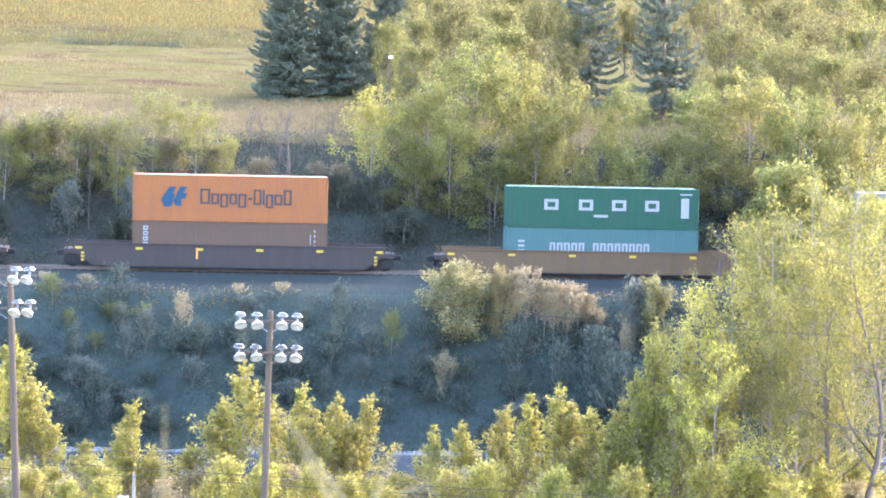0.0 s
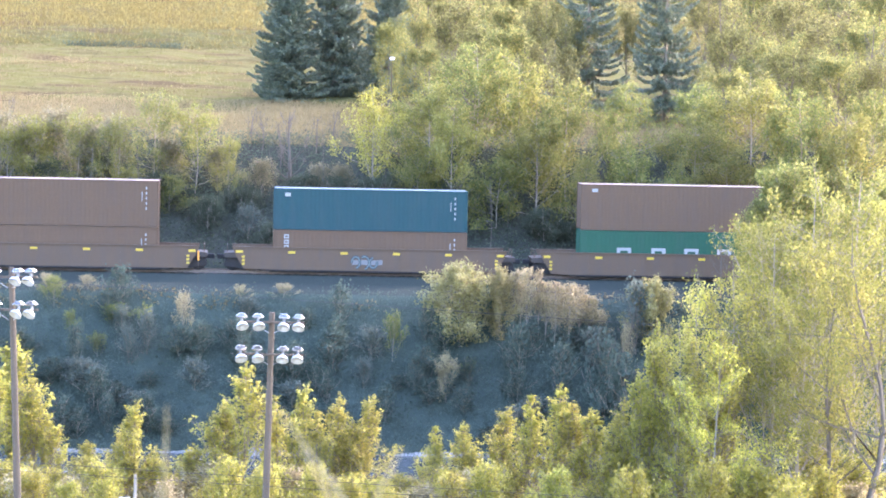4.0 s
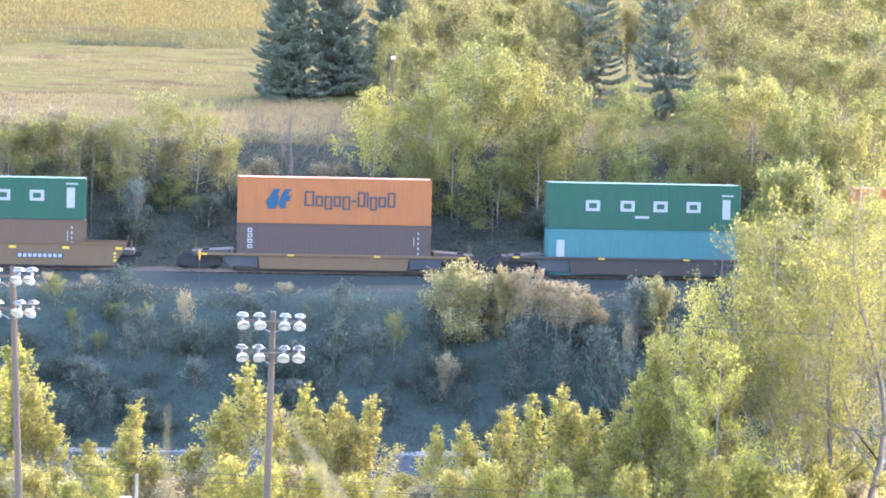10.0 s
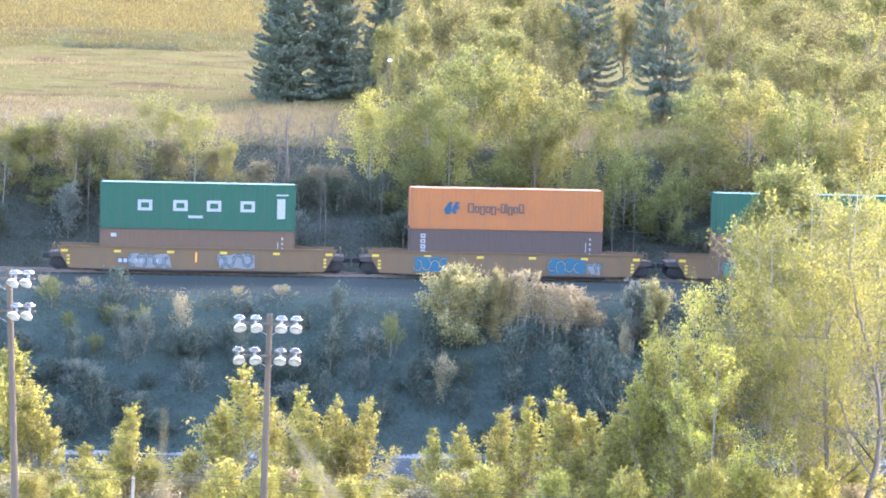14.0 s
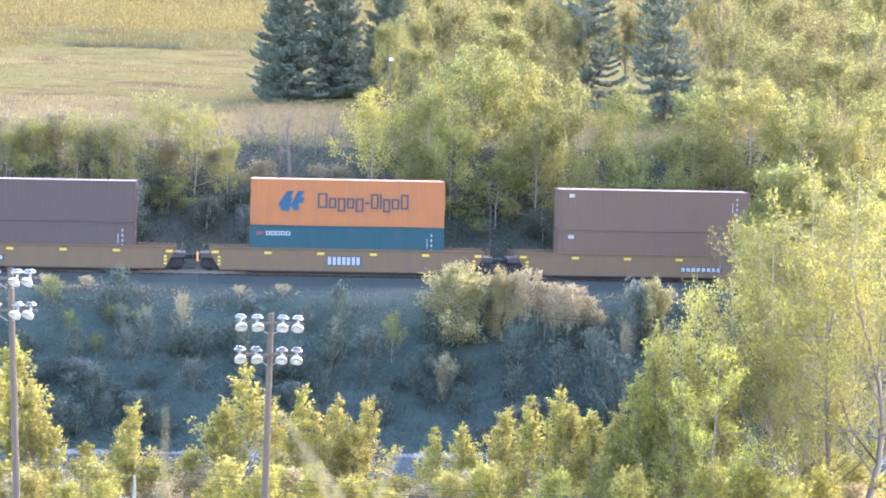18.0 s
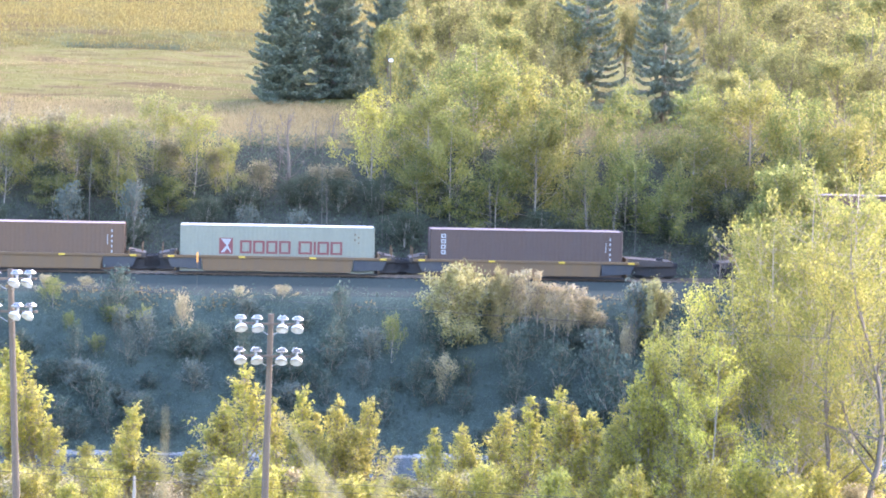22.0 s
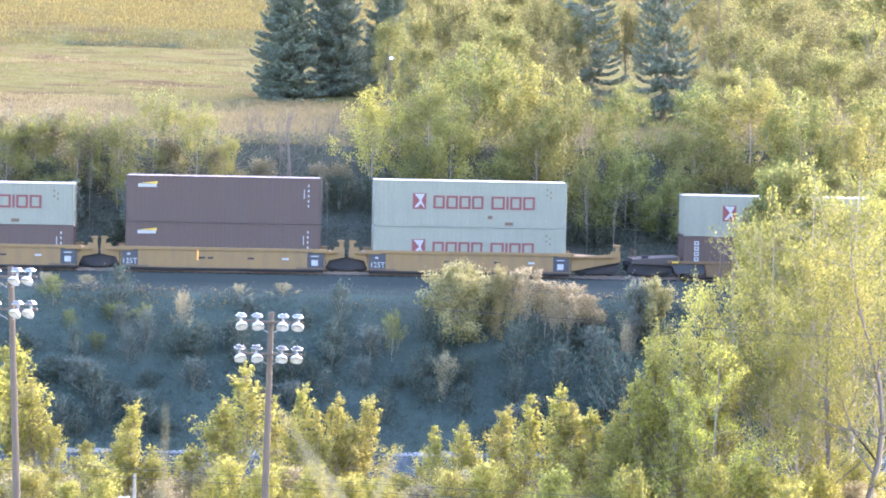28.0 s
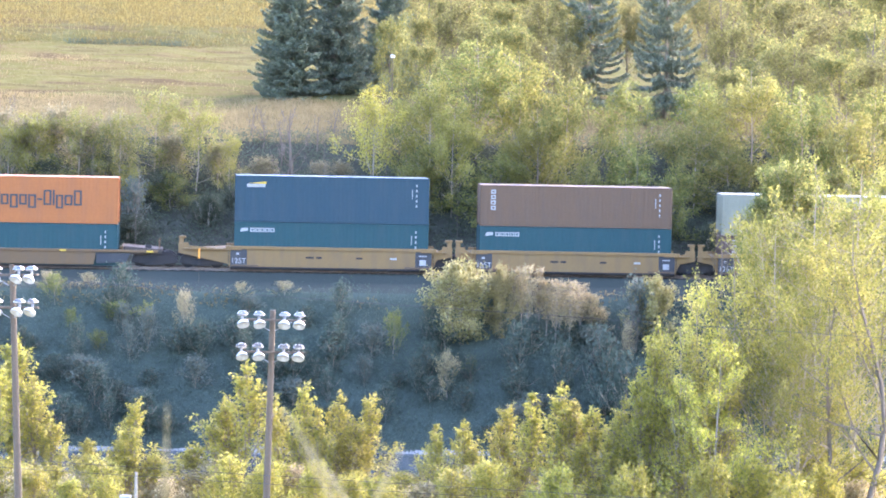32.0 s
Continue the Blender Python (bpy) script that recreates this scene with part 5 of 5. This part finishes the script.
WAGONS = {"flush": "deep-sided well wagon", "chord": "low-sided well wagon", "articulated": "articulated well wagon with black end panels"}
TONES = {"tan": "ochre", "dark": "dark grey-brown", "rust": "rust-brown", "yellow": "yellow"}
SPRAY = {4: [(-1.2, 0.5, 2.1, 0.36, "graffiti_grey")],
         9: [(-5.8, 0.25, 4.1, 1.1, "graffiti_green"), (2.0, 0.62, 2.8, 0.22, "white")],
         10: [(-5.9, 0.2, 2.3, 1.1, "graffiti_blue"), (0.2, 0.2, 2.4, 1.05, "tan"), (2.6, 0.18, 2.5, 1.15, "graffiti_blue"), (5.0, 0.2, 1.05, 0.8, "graffiti_grey")],
         11: [(-4.3, 0.2, 2.8, 0.95, "graffiti_grey"), (1.2, 0.25, 2.6, 0.95, "graffiti_grey"), (-4.9, 0.55, 2.6, 0.24, "white")],
         12: [(1.8, 0.5, 2.6, 0.24, "white")], 13: [(-1.2, 0.55, 2.1, 0.5, "white")], 14: [(-4.9, 0.55, 2.9, 0.24, "white")]}
train = []
for k, (s, style, colour, total, lower, upper) in enumerate(UNITS):
    w = wagon(style, colour, total, TONES[colour] + " " + WAGONS[style] + " rolling on the track", SPRAY.get(k, ()), {15: 1, 19: -1, 20: 1, 24: -1}.get(k, 0))
    train.append((w, s, 0.0))
    z = 0.05
    for spec, seat in ((lower, "in a wagon"), (upper, "stacked on top")):
        if spec:
            c, h, mark = spec
            train.append((box_with(c, h, mark, COLOURS[c] + " container with " + STYLES[mark] + " " + seat), s, z))
            z += h + 0.012


# ---- floodlight masts ----
def floodlight_mast(height):
    ob = new("floodlight_mast")
    part("pole", rod(bmesh.new(), (0, 0, -0.3), (0, 0, height), 0.175, 0.125, 12), POLEWOOD, ob)
    for z in (height - 0.42, height - 1.85):
        part("crossarm", a_box(-1.45, 1.45, -0.28, -0.17, z - 0.05, z + 0.05, bevel=0.01), POLEWOOD, ob)
        for x in (-1.35, -0.62, 0.52, 1.18):
            head = new("lamp_head")
            head.parent = ob
            head.location = (x, -0.3, z)
            bm = bmesh.new()
            m = pose(0, -0.1, 0.0, -38, 0, 14 if x < 0 else -10)
            rings = []
            for r, zz in ((0.06, 0.0), (0.09, -0.05), (0.18, -0.09), (0.245, -0.16), (0.275, -0.25), (0.28, -0.29), (0.255, -0.27), (0.2, -0.19), (0.12, -0.14)):
                rings.append([bm.verts.new(m @ Vector((r * math.cos(6.2832 * q / 18), r * math.sin(6.2832 * q / 18), zz))) for q in range(18)])
            for r_a, r_b in zip(rings, rings[1:]):
                for q in range(18):
                    bm.faces.new((r_a[q], r_b[q], r_b[(q + 1) % 18], r_a[(q + 1) % 18])).smooth = True
            bm.faces.new(rings[-1])
            part("reflector", bm, BOWL, head, "pale aluminium reflector bowl")
            bm = bmesh.new()
            box(bm, -0.25, 0.25, -0.2, 0.16, 0.17, 0.31, 0.06)
            box(bm, -0.17, 0.17, -0.14, 0.1, 0.30, 0.38, 0.04)
            part("ballast_box", bm, ALU, head)
            bm = bmesh.new()
            rod(bm, (0, 0, 0.0), (0, 0, 0.2), 0.06)
            rod(bm, (0, 0, 0.0), (0, -0.1, -0.1), 0.06)
            part("bracket", bm, GREYMETAL, head)
    for z in (height - 0.9, height - 2.3):
        for sx in (-1, 1):
            part("brace", rod(bmesh.new(), (sx * 0.9, -0.22, z + 0.45), (sx * 0.12, -0.14, z), 0.02, sides=6), GREYMETAL, ob)
    for z in (1.3, 2.0):
        part("pole_band", rod(bmesh.new(), (0, 0, z), (0, 0, z + 0.05), 0.182, 0.182, 12), GREYMETAL, ob)
    return tagged(ob, "brown timber mast with eight aluminium floodlights", "floodlight", "floodlight masts")


mast = floodlight_mast(10.8)
mast.matrix_basis = pose(-7.72, 131.0, -8.8, 0, 0.9, 6)
other = floodlight_mast(12.7)
other.matrix_basis = pose(-18.35, 129.0, -8.8, 0, -2.6, -24)

# ---- yard lamp beyond the track, marker post, cabinet, cables ----
yl = tagged(new("yard_lamp"), "white lamp on a thin brown pole among trees", "lamp post")
part("pole", rod(bmesh.new(), (0, 0, -0.3), (0, 0, 5.58), 0.042, 0.034), POLEWOOD, yl)
part("lamp_head", a_box(-0.14, 0.17, -0.3, 0.1, 5.52, 5.74, bevel=0.04), LAMPWHITE, yl, "white painted lamp head")
yl.matrix_basis = pose(-4.02, 213.0, ground(-4.02, 213.0))
mk = tagged(new("marker_post"), "thin trackside stake with orange top", "marker post")
part("stake", rod(bmesh.new(), (0, 0, -0.2), (0, 0, 1.6), 0.012, 0.012, 6), POLEWOOD, mk)
part("flag", a_box(-0.05, 0.05, -0.03, 0.03, 1.55, 2.15, bevel=0.01), ORANGEMARK, mk, "orange painted top")
mk.matrix_basis = pose(-15.0, 181.0, ground(-15.0, 181.0))


def cable(a, b, sag, r=0.012):
    pts = [Vector(a).lerp(Vector(b), k / 24) - Vector((0, 0, sag * 4 * (k / 24) * (1 - k / 24))) for k in range(25)]
    return tagged(new("cable", tubes("cable", [(pts, [r] * 25)], WIRE, 5)), "thin dark overhead cable strung across the valley", "cable", "overhead cables")
cable((-30.0, 125.0, 4.3), (30.0, 125.0, 1.4), 0.1)
cable((-30.0, 130.6, -4.35), (30.0, 130.6, -6.6), 0.15)
cable((-30.0, 130.6, -4.75), (30.0, 130.6, -6.95), 0.15)
cab = tagged(new("utility_cabinet"), "pale grey metal cabinet on a short post", "utility cabinet")
part("post", a_box(-0.06, 0.06, -0.06, 0.06, -0.2, 1.3), GREYMETAL, cab)
part("housing", a_box(-0.25, 0.25, -0.35, -0.07, 1.1, 2.2, bevel=0.02), GREYMETAL, cab)
part("door", a_box(-0.21, 0.21, -0.365, -0.352, 1.16, 2.12, bevel=0.004), GREYMETAL, cab)
cab.matrix_basis = pose(-14.1, 132.5, -8.8)
ps = tagged(new("fence_post"), "pale weathered timber post", "post")
part("shaft", rod(bmesh.new(), (0, 0, -0.3), (0, 0, 3.3), 0.09, 0.07, 8), BARK_PALE, ps)
ps.matrix_basis = pose(-13.6, 132.0, -8.8)

# ---- tall dry grass close to the camera ----
def stem(x, y, top, lean, material, label, thick=0.0035):
    ob = tagged(new("grass_stem"), label, "grass", "dry grass near the camera")
    g = ground(x, y)
    tall = top - g
    pts = [Vector((lean * k * k, 0, tall * k - 0.03 * (k == 0))) for k in (0, 0.25, 0.5, 0.75, 1)]
    part("stalk", tubes("stalk", [(pts, [thick * 0.8, thick * 0.8, thick * 0.7, thick * 0.6, 0.0008])], material, 6), None, ob)
    tip = pts[-1]
    part("seed_head", tubes("seed_head", [([pts[3].lerp(tip, 0.55), pts[3].lerp(tip, 0.75), tip], [0.001, thick * 1.2, 0.0008])], material, 6), None, ob)
    ob.matrix_basis = pose(x, y, g)


stem(0.456, 2.2, 12.715, -0.56, PALE_STRAW, "pale dry grass stem close to the camera", 0.0024)
stem(0.59, 2.2, 12.742, -0.71, PALE_STRAW, "pale dry grass stem close to the camera", 0.0018)
stem(-0.489, 2.2, 12.713, 0.46, PALE_STRAW, "pale dry grass stem close to the camera", 0.002)
stem(-0.215, 2.25, 12.738, 0.006, LEAF_RUST, "reddish dry grass stem close to the camera", 0.0017)

# ---- crow ----
crow = tagged(new("crow"), "black crow in flapping flight over the valley", "bird")
bm = bmesh.new()
bmesh.ops.create_uvsphere(bm, u_segments=16, v_segments=10, radius=0.5, matrix=Matrix.Diagonal((0.34, 0.13, 0.12, 1)))
for v in bm.verts:
    k = min(max(-v.co.x / 0.15, 0), 1)
    v.co.y *= 1 - 0.5 * k
part("body", bm, FEATHER, crow)
bm = bmesh.new()
bmesh.ops.create_uvsphere(bm, u_segments=12, v_segments=8, radius=0.042, matrix=pose(0.175, 0, 0.015) @ Matrix.Diagonal((1.3, 1, 1, 1)))
head = part("head", bm, FEATHER, crow)
part("beak", rod(bmesh.new(), (0.22, 0, 0.012), (0.29, 0, 0.0), 0.016, 0.003, 8), FEATHER, head)
bm = bmesh.new()
q = [bm.verts.new(p) for p in ((-0.1, -0.035, 0.006), (-0.27, -0.075, 0.0), (-0.29, 0, 0.0), (-0.27, 0.075, 0.0), (-0.1, 0.035, 0.006))]
bm.faces.new(q)
bmesh.ops.solidify(bm, geom=bm.faces[:], thickness=0.012)
part("tail", bm, FEATHER, crow)
wings = []
for side in (-1, 1):
    bm = bmesh.new()
    rim = [(0.10, 0.0), (0.11, 0.14), (0.06, 0.26), (-0.04, 0.37), (-0.08, 0.38), (-0.09, 0.35), (-0.12, 0.34), (-0.12, 0.30), (-0.14, 0.28), (-0.12, 0.20), (-0.12, 0.10), (-0.10, 0.0)]
    f_ = bm.faces.new([bm.verts.new((a, side * b, 0.0)) for a, b in rim])
    bmesh.ops.solidify(bm, geom=[f_], thickness=0.012)
    bmesh.ops.recalc_face_normals(bm, faces=bm.faces)
    w = part("wing", bm, FEATHER, crow)
    wings.append((w, side))


# ---- what moves ----
RUN = [(0, 0.0), (4, 51.07), (8, 102.78), (12, 154.85), (16, 207.10), (20, 259.43), (24, 311.84), (28, 364.40), (32, 417.28)]


def motions():
    for thing, s, z in train:
        walk(thing, [(t, Matrix.Translation(along(s + run, 0.0, z)) @ Matrix.Rotation(TH, 4, "Z")) for t, run in RUN])
    walk(crow, [(t, pose(x, 52.0, z, 0, ry, 0)) for t, x, z, ry in [
        (0.0, -157.0, 8.0, -2), (18.0, -15.8, 9.6, -3), (19.0, -8.0, 10.9, -8), (19.5, -4.16, 11.41, -12), (20.0, -0.24, 12.37, -6), (20.4, 2.82, 12.51, 4), (20.8, 5.78, 12.07, 10), (21.0, 7.24, 11.70, 10), (22.0, 15.0, 10.6, 4), (32.0, 93.0, 8.0, 0)]])
    beat = [(0.0, 10)] + [(18.8 + 0.1 * k, 55 * math.cos(2 * math.pi * (18.8 + 0.1 * k - 20.0) / 0.8) + 6) for k in range(29)] + [(32.0, 10)]
    for w, side in wings:
        walk(w, [(t, pose(0, side * 0.03, 0.02, side * a, 0, 0)) for t, a in beat])


motions()
